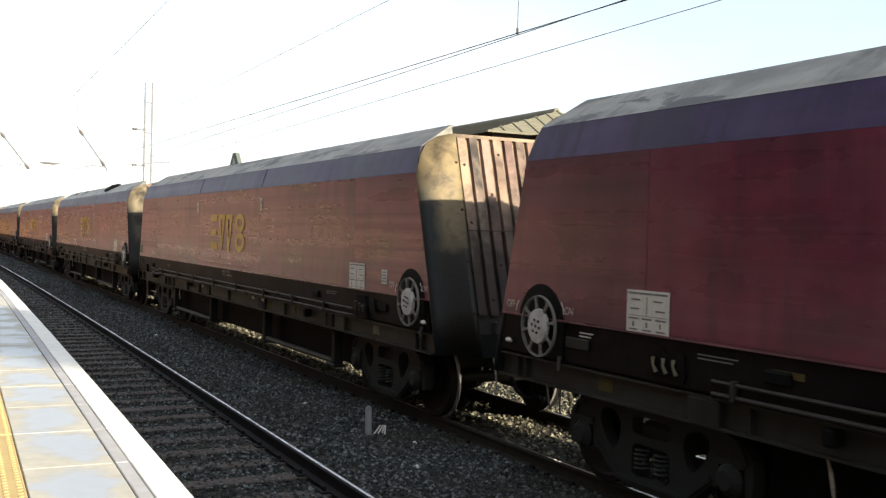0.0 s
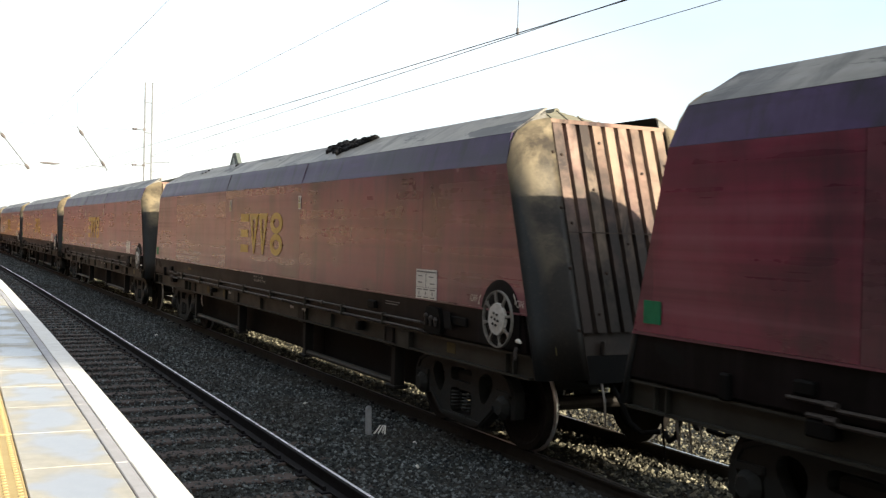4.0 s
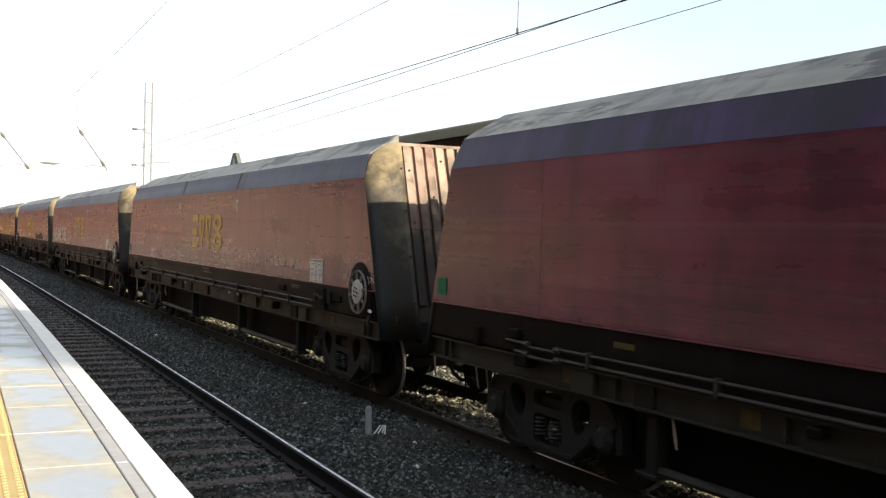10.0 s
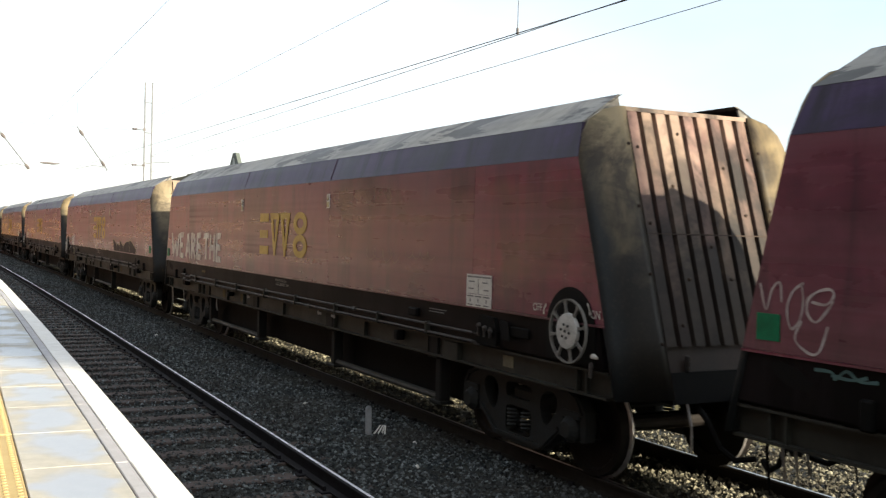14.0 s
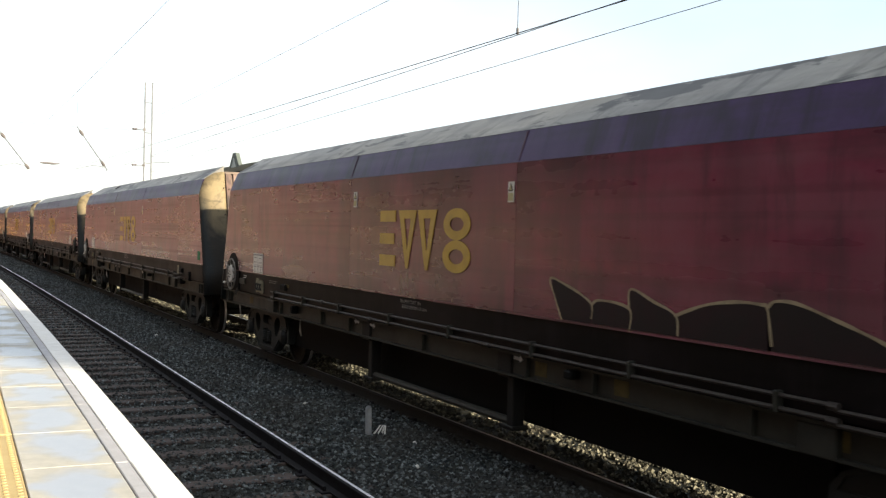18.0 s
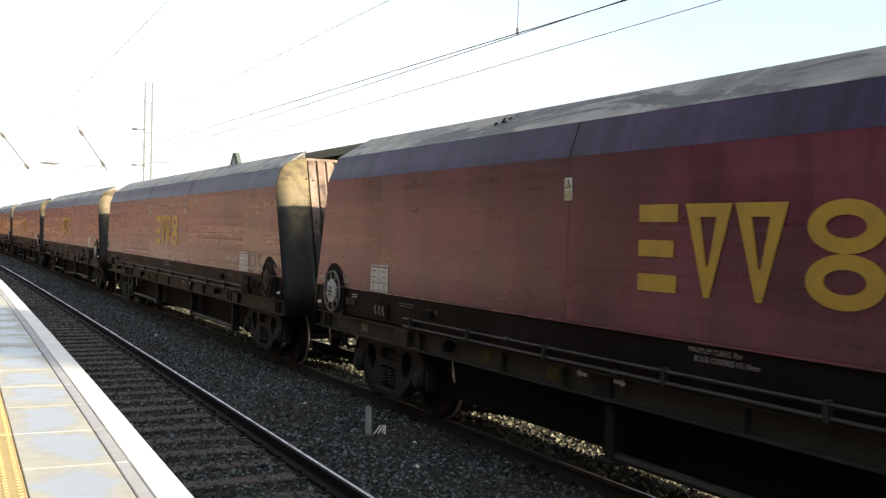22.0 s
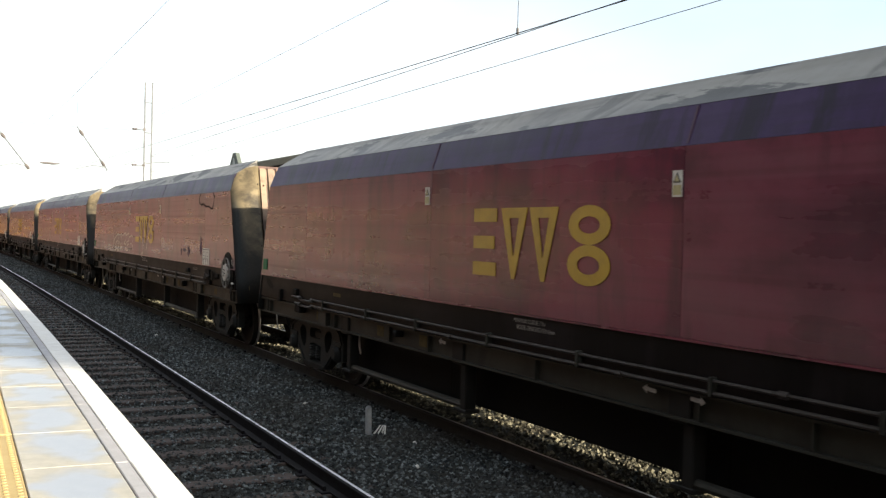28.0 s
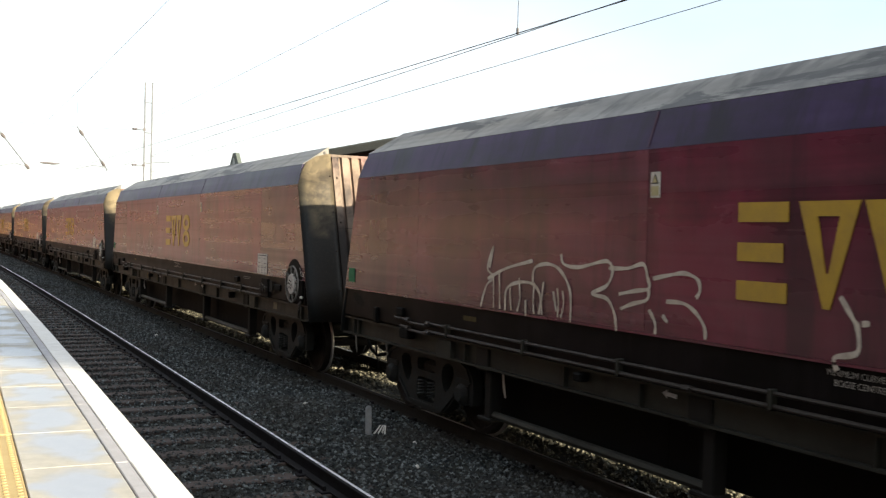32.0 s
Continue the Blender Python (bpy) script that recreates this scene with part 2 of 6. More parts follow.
SPRAY_BUFF = plain("buff_spray_paint", (0.34, 0.26, 0.20), 0.5, 0.0, (0.13, 0.07, 0.06), 0.8, 7.0, 0.0, gloss=0.5)
SPRAY_LAVENDER = plain("lavender_spray_paint", (0.20, 0.14, 0.26), 0.5, 0.0, (0.10, 0.04, 0.06), 0.9, 7.0, 0.0, gloss=0.5)
SPRAY_DARK = plain("charcoal_spray_paint", (0.013, 0.010, 0.011), 0.55, 0.0, (0.034, 0.010, 0.015), 0.6, 1.4, 0.0, gloss=0.16)
SCORCH = plain("scorched_black_paint", (0.012, 0.008, 0.011), 0.6, 0.0, (0.040, 0.012, 0.020), 0.6, 3.0, 0.1, gloss=0.12)
COAL = plain("coal", (0.006, 0.006, 0.007), 0.6, 0.0, (0.012, 0.012, 0.012), 0.5, 20.0, 0.8, gloss=0.1)
WHITE_LINE = plain("white_platform_paint", (0.80, 0.80, 0.77), 0.55, 0.0, (0.50, 0.48, 0.42), 0.35, 7.0, 0.15)
COPING_STONE = plain("grey_coping_stone", (0.42, 0.42, 0.44), 0.5, 0.0, (0.26, 0.25, 0.25), 0.5, 4.0, 0.3)
TACTILE = plain("ochre_tactile_slab", (0.50, 0.385, 0.18), 0.6, 0.0, (0.40, 0.29, 0.15), 0.5, 5.0, 0.3)
BRICK_WALL = plain("sooty_platform_brick", (0.10, 0.065, 0.05), 0.8, 0.0, (0.03, 0.027, 0.024), 0.7, 5.0, 0.6)
SLEEPER = plain("weathered_brown_sleeper", (0.085, 0.068, 0.062), 0.75, 0.0, (0.030, 0.026, 0.022), 0.8, 5.0, 0.6)
DUSTY_RAIL = plain("dusty_brown_rail", (0.026, 0.0235, 0.020), 0.75, 0.0, (0.015, 0.0135, 0.012), 0.5, 6.0, 0.3)
DULL_TOP = plain("dull_running_steel", (0.42, 0.41, 0.40), 0.30, 1.0, (0.10, 0.09, 0.08), 0.4, 4.0, 0.03)
RAIL_SIDE = plain("rusty_rail_side", (0.010, 0.0095, 0.012), 0.7, 0.0, (0.012, 0.010, 0.009), 0.6, 8.0, 0.3)
MAST_STEEL = plain("dull_mast_steel", (0.17, 0.18, 0.19), 0.6, 0.1, (0.06, 0.06, 0.06), 0.4, 5.0, 0.05)
WIRE = plain("overhead_copper_wire", (0.06, 0.06, 0.065), 0.45, 0.5, bump=0.0)
INSULATOR = plain("brown_insulator", (0.15, 0.14, 0.14), 0.3, bump=0.0)
POST_PAINT = plain("chalky_white_post", (0.32, 0.34, 0.36), 0.7, 0.0, (0.2, 0.2, 0.19), 0.5, 15.0)
LAMP_GREY = plain("lamp_post_grey", (0.34, 0.39, 0.47), 0.5, 0.2, bump=0.0)
TURRET_SLATE = plain("grey_green_slate", (0.12, 0.14, 0.13), 0.6, 0.0, (0.06, 0.075, 0.065), 0.6, 3.0, 0.3)
ROOF_TILE = plain("mossy_roof_tile", (0.180, 0.172, 0.135), 0.8, 0.0, (0.105, 0.112, 0.080), 0.7, 2.0, 0.4)
BUFF_BRICK = plain("sunlit_buff_brick", (0.62, 0.435, 0.300), 0.85, 0.0, (0.32, 0.19, 0.13), 0.8, 0.28, 0.4, vary=False)
RED_BRICK = plain("weathered_red_brick", (0.32, 0.165, 0.130), 0.85, 0.0, (0.13, 0.07, 0.06), 0.9, 0.4, 0.4, vary=False)
GOLD_STONE = plain("golden_sandstone", (0.58, 0.34, 0.12), 0.85, 0.0, (0.28, 0.12, 0.05), 0.9, 0.12, 0.4, vary=False)
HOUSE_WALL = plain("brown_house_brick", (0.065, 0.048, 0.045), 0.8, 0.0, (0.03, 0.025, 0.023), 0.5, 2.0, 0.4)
GLASS_DARK = plain("dark_window_glass", (0.02, 0.022, 0.025), 0.08, 0.0, amount=0.1, bump=0.0)
LEAF = plain("dark_evergreen_leaf", (0.045, 0.07, 0.03), 0.6, 0.0, (0.03, 0.045, 0.02), 0.5, 3.0, 0.1)
BARK = plain("grey_bark", (0.10, 0.085, 0.07), 0.85, 0.0, (0.05, 0.045, 0.035), 0.5, 8.0, 0.5)


def slab_material():
    """Pale paving with wet patches in worn hollows, the sky's blue reflection put into their colour."""
    m, nt, b = start("pale_wet_paving")
    vec = place(nt)
    # a rain-filled hollow in the middle of each slab
    gen = nt.nodes.new("ShaderNodeTexCoord")
    off = node(nt, "ShaderNodeVectorMath", **{})
    off.operation = "DISTANCE"
    nt.links.new(gen.outputs["Generated"], off.inputs[0])
    off.inputs[1].default_value = (0.5, 0.55, 1.0)
    big = noise_of(nt, vec, 2.6, 2.0, 0.5, 0.3)
    fine = noise_of(nt, vec, 120.0, 3.0, 0.6)
    mid = noise_of(nt, vec, 9.0, 4.0, 0.6)
    wet = ramp(nt, math_node(nt, "SUBTRACT", math_node(nt, "MULTIPLY", big, 1.3), off.outputs["Value"]), 0.14, 0.36)
    col = mixed(nt, ramp(nt, mid, 0.35, 0.75), (0.50, 0.485, 0.43), (0.37, 0.36, 0.32))
    # blue sky reflection painted into the wet hollows
    col = mixed(nt, math_node(nt, "MULTIPLY", wet, 0.7), col, (0.30, 0.355, 0.46))
    col = mixed(nt, math_node(nt, "MULTIPLY", ramp(nt, fine, 0.5, 0.8), 0.3), col, (0.3, 0.27, 0.22))
    nt.links.new(col, b.inputs["Base Color"])
    nt.links.new(math_node(nt, "MULTIPLY_ADD", wet, -0.42, 0.7), b.inputs["Roughness"])
    bumped(nt, b, math_node(nt, "ADD", fine, mid), 0.2, 0.003)
    return m


PAVING = slab_material()


def ballast_material(name, pale, dark, scale):
    m, nt, b = start(name)
    geo = nt.nodes.new("ShaderNodeNewGeometry")
    vec = place(nt, vary=False)
    big = noise_of(nt, vec, 0.8, 5.0, 0.6)
    vor = node(nt, "ShaderNodeTexVoronoi", Vector=vec, Scale=scale)
    fine = noise_of(nt, vec, 60.0, 3.0, 0.6)
    rnd = math_node(nt, "POWER", geo.outputs["Random Per Island"], 2.6)
    col = mixed(nt, rnd, dark, pale)
    col = mixed(nt, math_node(nt, "MULTIPLY", ramp(nt, fine, 0.4, 0.8), 0.5), col, dark)
    col = mixed(nt, math_node(nt, "MULTIPLY", ramp(nt, big, 0.4, 0.7), 0.55), col, (0.044, 0.038, 0.031))
    nt.links.new(col, b.inputs["Base Color"])
    b.inputs["Roughness"].default_value = 0.75
    b.inputs["Specular IOR Level"].default_value = 0.12
    bumped(nt, b, math_node(nt, "ADD", vor.outputs["Distance"], fine), 0.6, 0.02)
    return m


STONE = ballast_material("loose_ballast_stone", (0.245, 0.278, 0.285), (0.020, 0.025, 0.028), 18.0)
# ballast again, paler and yellower: sunlight put into the stone colour
SUNLIT_STONE = ballast_material("sunlit_tint_ballast_stone", (0.38, 0.365, 0.275), (0.034, 0.033, 0.026), 18.0)
BED = ballast_material("ballast_bed", (0.052, 0.055, 0.050), (0.018, 0.020, 0.018), 22.0)
GROUND = plain("rough_grass_ground", (0.09, 0.085, 0.04), 0.9, 0.0, (0.14, 0.11, 0.06), 0.6, 0.3, 0.6)


# ---------------------------------------------------------------- mesh helpers
def mesh_of(name, bm, material, smooth=False):
    me = bpy.data.meshes.new(name)
    bmesh.ops.recalc_face_normals(bm, faces=bm.faces[:])
    bm.to_mesh(me)
    bm.free()
    for mt in (material if isinstance(material, (list, tuple)) else [material]):
        me.materials.append(mt)
    if smooth:
        for p in me.polygons:
            p.use_smooth = True
    return me


def part(name, bm, material, parent=None, label="", at=None, smooth=False):
    me = bm if isinstance(bm, bpy.types.Mesh) else mesh_of(name, bm, material, smooth)
    ob = new(name, me)
    ob.parent = parent
    if at is not None:
        ob.matrix_basis = at
    return tagged(ob, label) if label else ob


def box(bm, x0, x1, y0, y1, z0, z1, bevel=0.0):
    m = Matrix.Translation(((x0 + x1) / 2, (y0 + y1) / 2, (z0 + z1) / 2)) @ Matrix.Diagonal((x1 - x0, y1 - y0, z1 - z0, 1))
    r = bmesh.ops.create_cube(bm, size=1.0, matrix=m)
    if bevel:
        edges = list({e for v in r["verts"] for e in v.link_edges})
        bmesh.ops.bevel(bm, geom=edges, offset=bevel, segments=1, affect="EDGES")
    return bm


def boxed(*a, **k):
    return box(bmesh.new(), *a, **k)


def hexa(bm, corners):
    """Eight corners: four of one face, then four of the opposite one."""
    v = [bm.verts.new(p) for p in corners]
    for q in ((0, 1, 2, 3), (7, 6, 5, 4), (0, 4, 5, 1), (1, 5, 6, 2), (2, 6, 7, 3), (3, 7, 4, 0)):
        bm.faces.new([v[i] for i in q])
    return bm


def tube(bm, points, radius, sides=8, caps=True):
    """A round bar along points."""
    pts = [Vector(p) for p in points]
    rings = []
    for i, p in enumerate(pts):
        d = (pts[min(i + 1, len(pts) - 1)] - pts[max(i - 1, 0)]).normalized()
        up = Vector((0, 0, 1)) if abs(d.z) < 0.9 else Vector((1, 0, 0))
        a = d.cross(up).normalized()
        b = d.cross(a).normalized()
        r = radius[i] if isinstance(radius, (list, tuple)) else radius
        rings.append([bm.verts.new(p + (a * math.cos(k * math.tau / sides) + b * math.sin(k * math.tau / sides)) * r) for k in range(sides)])
    for r0, r1 in zip(rings, rings[1:]):
        for k in range(sides):
            bm.faces.new((r0[k], r0[(k + 1) % sides], r1[(k + 1) % sides], r1[k]))
    if caps:
        bm.faces.new(rings[0][::-1])
        bm.faces.new(rings[-1])
    return bm


def lathe(bm, profile, sides=24, axis="y", centre=(0, 0, 0)):
    """Turn a profile of (radius, along) about an axis."""
    rings = []
    for r, a in profile:
        ring = []
        for k in range(sides):
            c, s = math.cos(k * math.tau / sides) * r, math.sin(k * math.tau / sides) * r
            p = {"y": (c, a, s), "z": (c, s, a), "x": (a, c, s)}[axis]
            ring.append(bm.verts.new(Vector(p) + Vector(centre)))
        rings.append(ring)
    for r0, r1 in zip(rings, rings[1:]):
        for k in range(sides):
            bm.faces.new((r0[k], r0[(k + 1) % sides], r1[(k + 1) % sides], r1[k]))
    bm.faces.new(rings[0][::-1])
    bm.faces.new(rings[-1])
    return bm


def prism(bm, outline, y0, y1):
    """An outline in x and z, given thickness from y0 to y1."""
    a = [bm.verts.new((x, y0, z)) for x, z in outline]
    b = [bm.verts.new((x, y1, z)) for x, z in outline]
    bm.faces.new(a)
    bm.faces.new(b[::-1])
    n = len(a)
    for i in range(n):
        bm.faces.new((a[i], b[i], b[(i + 1) % n], a[(i + 1) % n]))
    return bm


def strap(bm, points, width, y0, y1):
    """A flat bar of even width along a line in x and z, with thickness in y."""
    for (xa, za), (xb, zb) in zip(points, points[1:]):
        d = Vector((xb - xa, zb - za))
        k = Vector((-d.y, d.x)).normalized() * width / 2
        prism(bm, [(xa + k.x, za + k.y), (xb + k.x, zb + k.y), (xb - k.x, zb - k.y), (xa - k.x, za - k.y)], y0, y1)
    return bm


def ribbon(bm, points, width, y):
    """A painted stroke in x and z, a hair proud of the plane y."""
    n = len(points)
    left, right = [], []
    for i, p in enumerate(points):
        a, b = points[max(i - 1, 0)], points[min(i + 1, n - 1)]
        d = Vector((b[0] - a[0], b[1] - a[1]))
        d = d.normalized() if d.length > 1e-6 else Vector((1, 0))
        w = width * (0.92 + 0.18 * math.sin(i * 0.6)) / 2
        left.append(bm.verts.new((p[0] - d.y * w, y, p[1] + d.x * w)))
        right.append(bm.verts.new((p[0] + d.y * w, y, p[1] - d.x * w)))
    for i in range(n - 1):
        bm.faces.new((left[i], left[i + 1], right[i + 1], right[i]))
    return bm


def curvy(knots, steps=7):
    """A smooth line through knots in x and z."""
    out = []
    k = [knots[0], *knots, knots[-1]]
    for a, b, c, d in zip(k, k[1:], k[2:], k[3:]):
        for s in range(steps):
            t = s / steps
            out.append(tuple(0.5 * (2 * b[i] + (c[i] - a[i]) * t + (2 * a[i] - 5 * b[i] + 4 * c[i] - d[i]) * t * t + (3 * b[i] - a[i] - 3 * c[i] + d[i]) * t ** 3) for i in (0, 1)))
    out.append(tuple(knots[-1]))
    return out


def letters(text, height, wide=1.0):
    """Writing in the built-in font as a flat mesh facing -y, its lower left corner at the origin."""
    cu = bpy.data.curves.new("writing", "FONT")
    cu.body = text
    cu.size = 1.0
    ob = bpy.data.objects.new("writing", cu)
    scene.collection.objects.link(ob)
    me = bpy.data.meshes.new_from_object(ob.evaluated_get(bpy.context.evaluated_depsgraph_get()))
    bpy.data.objects.remove(ob)
    bpy.data.curves.remove(cu)
    k = height / 0.72
    me.transform(Matrix(((k * wide, 0, 0, 0), (0, 0, 1, 0), (0, k, 0, 0), (0, 0, 0, 1))))
    me.flip_normals()
    return me


# ---------------------------------------------------------------- plan
RAIL_Y = 3.315          # far rail of the platform track at the camera
TRAIN_Y = 6.480         # middle of the track with the train
PITCH = 19.073          # wagon to wagon
TURN_R = 0.46


def bend(x, a, b):
    """Sideways drift of the platform side along the line; straight beyond 45 m."""
    if x > 0:
        return a * x
    lim = a / (2 * b) * -1
    x = max(x, lim)
    return a * x + b * x * x


def near_rail_y(x):
    return RAIL_Y + bend(x, -0.01615, -0.0001566)


def edge_y(x):
    return 1.077 + bend(x, -0.0303, -0.000284)


PLAT_Z = 0.898


def structure(name, bm, material, label, category, smooth=False, kind="structure"):
    return tagged(part(name, bm, material, smooth=smooth), label, category, "", kind)


# ground sheet to the horizon
bm = bmesh.new()
xs = [-2600, -900, -300, -120, -60, -30, -10, 10, 60, 300, 2600]
ys = [-2600, -400, -60, -12, 9.6, 11.0, 13.0, 40, 200, 900, 2600]
grid = [[bm.verts.new((x, y, -0.42 if y < 9 else -0.30)) for y in ys] for x in xs]
for i in range(len(xs) - 1):
    for j in range(len(ys) - 1):
        bm.faces.new((grid[i][j], grid[i + 1][j], grid[i + 1][j + 1], grid[i][j + 1]))
structure("ground", bm, GROUND, "rough brown grassy ground running out to the horizon", "ground")

# ballast bed: a long strip, heaped a little between and beside the tracks
bm = bmesh.new()
cols = []
x = 14.0
xs = []
while x > -230:
    xs.append(x)
    x -= 0.5 if x > -35 else 4.0
for x in xs:
    s = near_rail_y(x) - RAIL_Y
    row = []
    for y, z in ((0.9, -0.30), (1.4, -0.24), (2.55, -0.20), (3.1, -0.20), (3.9, -0.17), (4.5, -0.15), (5.3, -0.155), (6.0, -0.150), (6.9, -0.150), (7.7, -0.145), (8.6, -0.15), (9.5, -0.31)):
        w = max(0.0, min(1.0, (5.2 - y) / 2.0))
        row.append(bm.verts.new((x, y + s * w, z + 0.02 * noise.noise(Vector((x * 0.7, y * 0.9, 0))))))
    cols.append(row)
for a, b in zip(cols, cols[1:]):
    for i in range(len(a) - 1):
        bm.faces.new((a[i], a[i + 1], b[i + 1], b[i]))
structure("ballast_bed", bm, BED, "dark grey crushed stone ballast under both tracks", "ballast", True)


def stones(name, count, x0, x1, y0, y1, z, size, label, power=2.3, material=STONE):
    """Loose angular stones joined into one mesh, thicker on the ground near the camera."""
    rng = np.random.default_rng(len(name) + count)
    t = rng.random(count) ** power
    px = x0 + (x1 - x0) * t
    py = y0 + (y1 - y0) * rng.random(count)
    drift = np.array([near_rail_y(v) - RAIL_Y for v in px]) * np.clip((5.2 - py) / 2.0, 0, 1)
    s = size * (0.45 + 0.9 * rng.random(count) ** 2) * (1 + 0.6 * t)
    base = np.array([(1, 0, 0), (-0.9, 0.2, 0), (0, 1, 0.1), (0.1, -1, 0), (0.1, 0.1, 0.75), (0, 0, -0.7)])
    ang = rng.random(count) * math.tau
    c, sn = np.cos(ang), np.sin(ang)
    pts = base[None] * (0.7 + 0.6 * rng.random((count, 6, 1))) * s[:, None, None]
    vx = pts[..., 0] * c[:, None] - pts[..., 1] * sn[:, None] + px[:, None]
    vy = pts[..., 0] * sn[:, None] + pts[..., 1] * c[:, None] + (py + drift)[:, None]
    vz = pts[..., 2] + (z + 0.015 * rng.random(count))[:, None]
    verts = np.stack([vx, vy, vz], -1).reshape(-1, 3)
    tri = np.array([(0, 2, 4), (2, 1, 4), (1, 3, 4), (3, 0, 4), (2, 0, 5), (1, 2, 5), (3, 1, 5), (0, 3, 5)])
    faces = (tri[None] + 6 * np.arange(count)[:, None, None]).reshape(-1, 3)
    me = bpy.data.meshes.new(name)
    me.from_pydata(verts.tolist(), [], faces.tolist())
    me.materials.append(material)
    return tagged(new(name, me), label, "ballast", "", "stuff")


stones("ballast_stones", 62000, -4.5, -95, 3.42, 5.66, -0.152, 0.0225, "grey angular ballast stones between the two tracks")
stones("ballast_stones", 24000, -5.5, -70, 1.75, 3.2, -0.177, 0.021, "brown-grey ballast stones between the platform track's sleepers")
stones("ballast_stones", 34000, -4.5, -52, 5.80, 9.3, -0.140, 0.030, "ballast stones tinted sunlit yellow lying under and beyond the train", material=SUNLIT_STONE)


# rails: foot, web and head, with a polished running top
def rail(name, y_of, x0, x1, step, label, top=BRIGHT_STEEL, flank=RAIL_SIDE):
    prof = [(-0.07, -0.159), (0.07, -0.159), (0.07, -0.148), (0.012, -0.13), (0.010, -0.045), (0.035, -0.035), (0.035, -0.012), (0.016, 0.0), (-0.016, 0.0), (-0.035, -0.012), (-0.035, -0.035), (-0.010, -0.045), (-0.012, -0.13), (-0.07, -0.148)]
    bm = bmesh.new()
    rings = []
    x = x0
    while x >= x1 - 1e-6:
        rings.append([bm.verts.new((x, y_of(x) + p, z)) for p, z in prof])
        x -= step
    n = len(prof)
    for a, b in zip(rings, rings[1:]):
        for i in range(n):
            f = bm.faces.new((a[i], a[(i + 1) % n], b[(i + 1) % n], b[i]))
            f.material_index = 1 if i == 7 else 0
    bm.faces.new(rings[0])
    bm.faces.new(rings[-1][::-1])
    return tagged(part(name, bm, [flank, top]), label, "rail", "", "structure")


rail("rail", near_rail_y, 12, -226, 2.0, "rusty steel rail beside the platform, its polished running top painted sky-bright")
rail("rail", lambda x: near_rail_y(x) - 1.505, 12, -226, 2.0, "rusty steel rail under the platform edge with a top painted sky-bright")
rail("rail", lambda x: TRAIN_Y - 0.7525, 12, -226, 14.0, "dusty brown rail carrying the near wheels of the train", DULL_TOP, DUSTY_RAIL)
rail("rail", lambda x: TRAIN_Y + 0.7525, 12, -226, 14.0, "dull rusty rail carrying the far wheels of the train", DULL_TOP, DUSTY_RAIL)

# timber sleepers with rail chairs
bm = boxed(-0.125, 0.125, -1.29, 1.29, -0.31, -0.165, bevel=0.012)
SLEEPER_MESH = mesh_of("sleeper", bm, SLEEPER)
bm = bmesh.new()
for s in (-1, 1):
    box(bm, -0.09, 0.09, s * 0.7525 - 0.15, s * 0.7525 + 0.15, -0.166, -0.145, bevel=0.006)
    for k in (-0.1, 0.1):
        box(bm, -0.035, 0.035, s * 0.7525 + k - 0.018, s * 0.7525 + k + 0.018, -0.147, -0.105, bevel=0.006)
CHAIR_MESH = mesh_of("rail_chair", bm, RAIL_SIDE)
for track in (0, 1):
    bed = tagged(new("sleeper_row", None), "worn brown timber sleepers with iron rail chairs", "sleepers", "", "structure")
    x = 8.0
    k = 0
    while x > -118:
        y = near_rail_y(x) - 0.7525 if track == 0 else TRAIN_Y
        ob = new("sleeper", SLEEPER_MESH)
        ob.parent = bed
        ob.matrix_basis = pose(x, y, random.uniform(-0.006, 0.004), 0, 0, random.uniform(-0.7, 0.7))
        ob2 = new("rail_chair", CHAIR_MESH)
        ob2.parent = ob
        x -= 0.70
        k += 1

# ---------------------------------------------------------------- platform
bm = bmesh.new()
cols = []
for i in range(60):
    x = 14 - i * 1.6
    e = edge_y(x)
    cols.append([bm.verts.new((x, y, z)) for y, z in ((e - 0.10, -0.42), (e - 0.10, PLAT_Z - 0.075), (e - 6.6, PLAT_Z - 0.075), (e - 6.6, -0.42))])
for a, b in zip(cols, cols[1:]):
    for i in range(3):
        bm.faces.new((a[i], a[i + 1], b[i + 1], b[i]))
platform = structure("platform", bm, BRICK_WALL, "raised station platform with sooty brick front and paved top", "platform")

LEN = 1.03
strips = (  # name, near side, far side, bevel, material, rise
    ("white_line_slab", -0.165, 0.012, WHITE_LINE, 0.0),
    ("edge_coping_slab", -0.247, -0.171, COPING_STONE, -0.002),
    ("paving_slab", -0.741, -0.253, PAVING, -0.003),
    ("tactile_slab", -1.137, -0.747, TACTILE, -0.002),
    ("paving_slab", -2.0, -1.143, PAVING, -0.003),
    ("paving_slab", -3.15, -2.006, PAVING, -0.003),
    ("paving_slab", -5.2, -3.156, PAVING, -0.003),
)
SLABS = []
for nm, y0, y1, mt, up in strips:
    bm = boxed(-LEN / 2 + 0.004, LEN / 2 - 0.004, y0, y1, -0.072, 0.0, bevel=0.005)
    if nm == "tactile_slab":
        for i in range(16):
            for j in range(6):
                cx, cy = -LEN / 2 + 0.032 + i * 0.0638, y0 + 0.033 + j * 0.0655
                lathe(bm, [(0.016, 0.0), (0.012, 0.005)], 6, "z", (cx, cy, 0.0))
    SLABS.append((nm, mesh_of(nm, bm, mt), up))
x = 12.035
row = 0
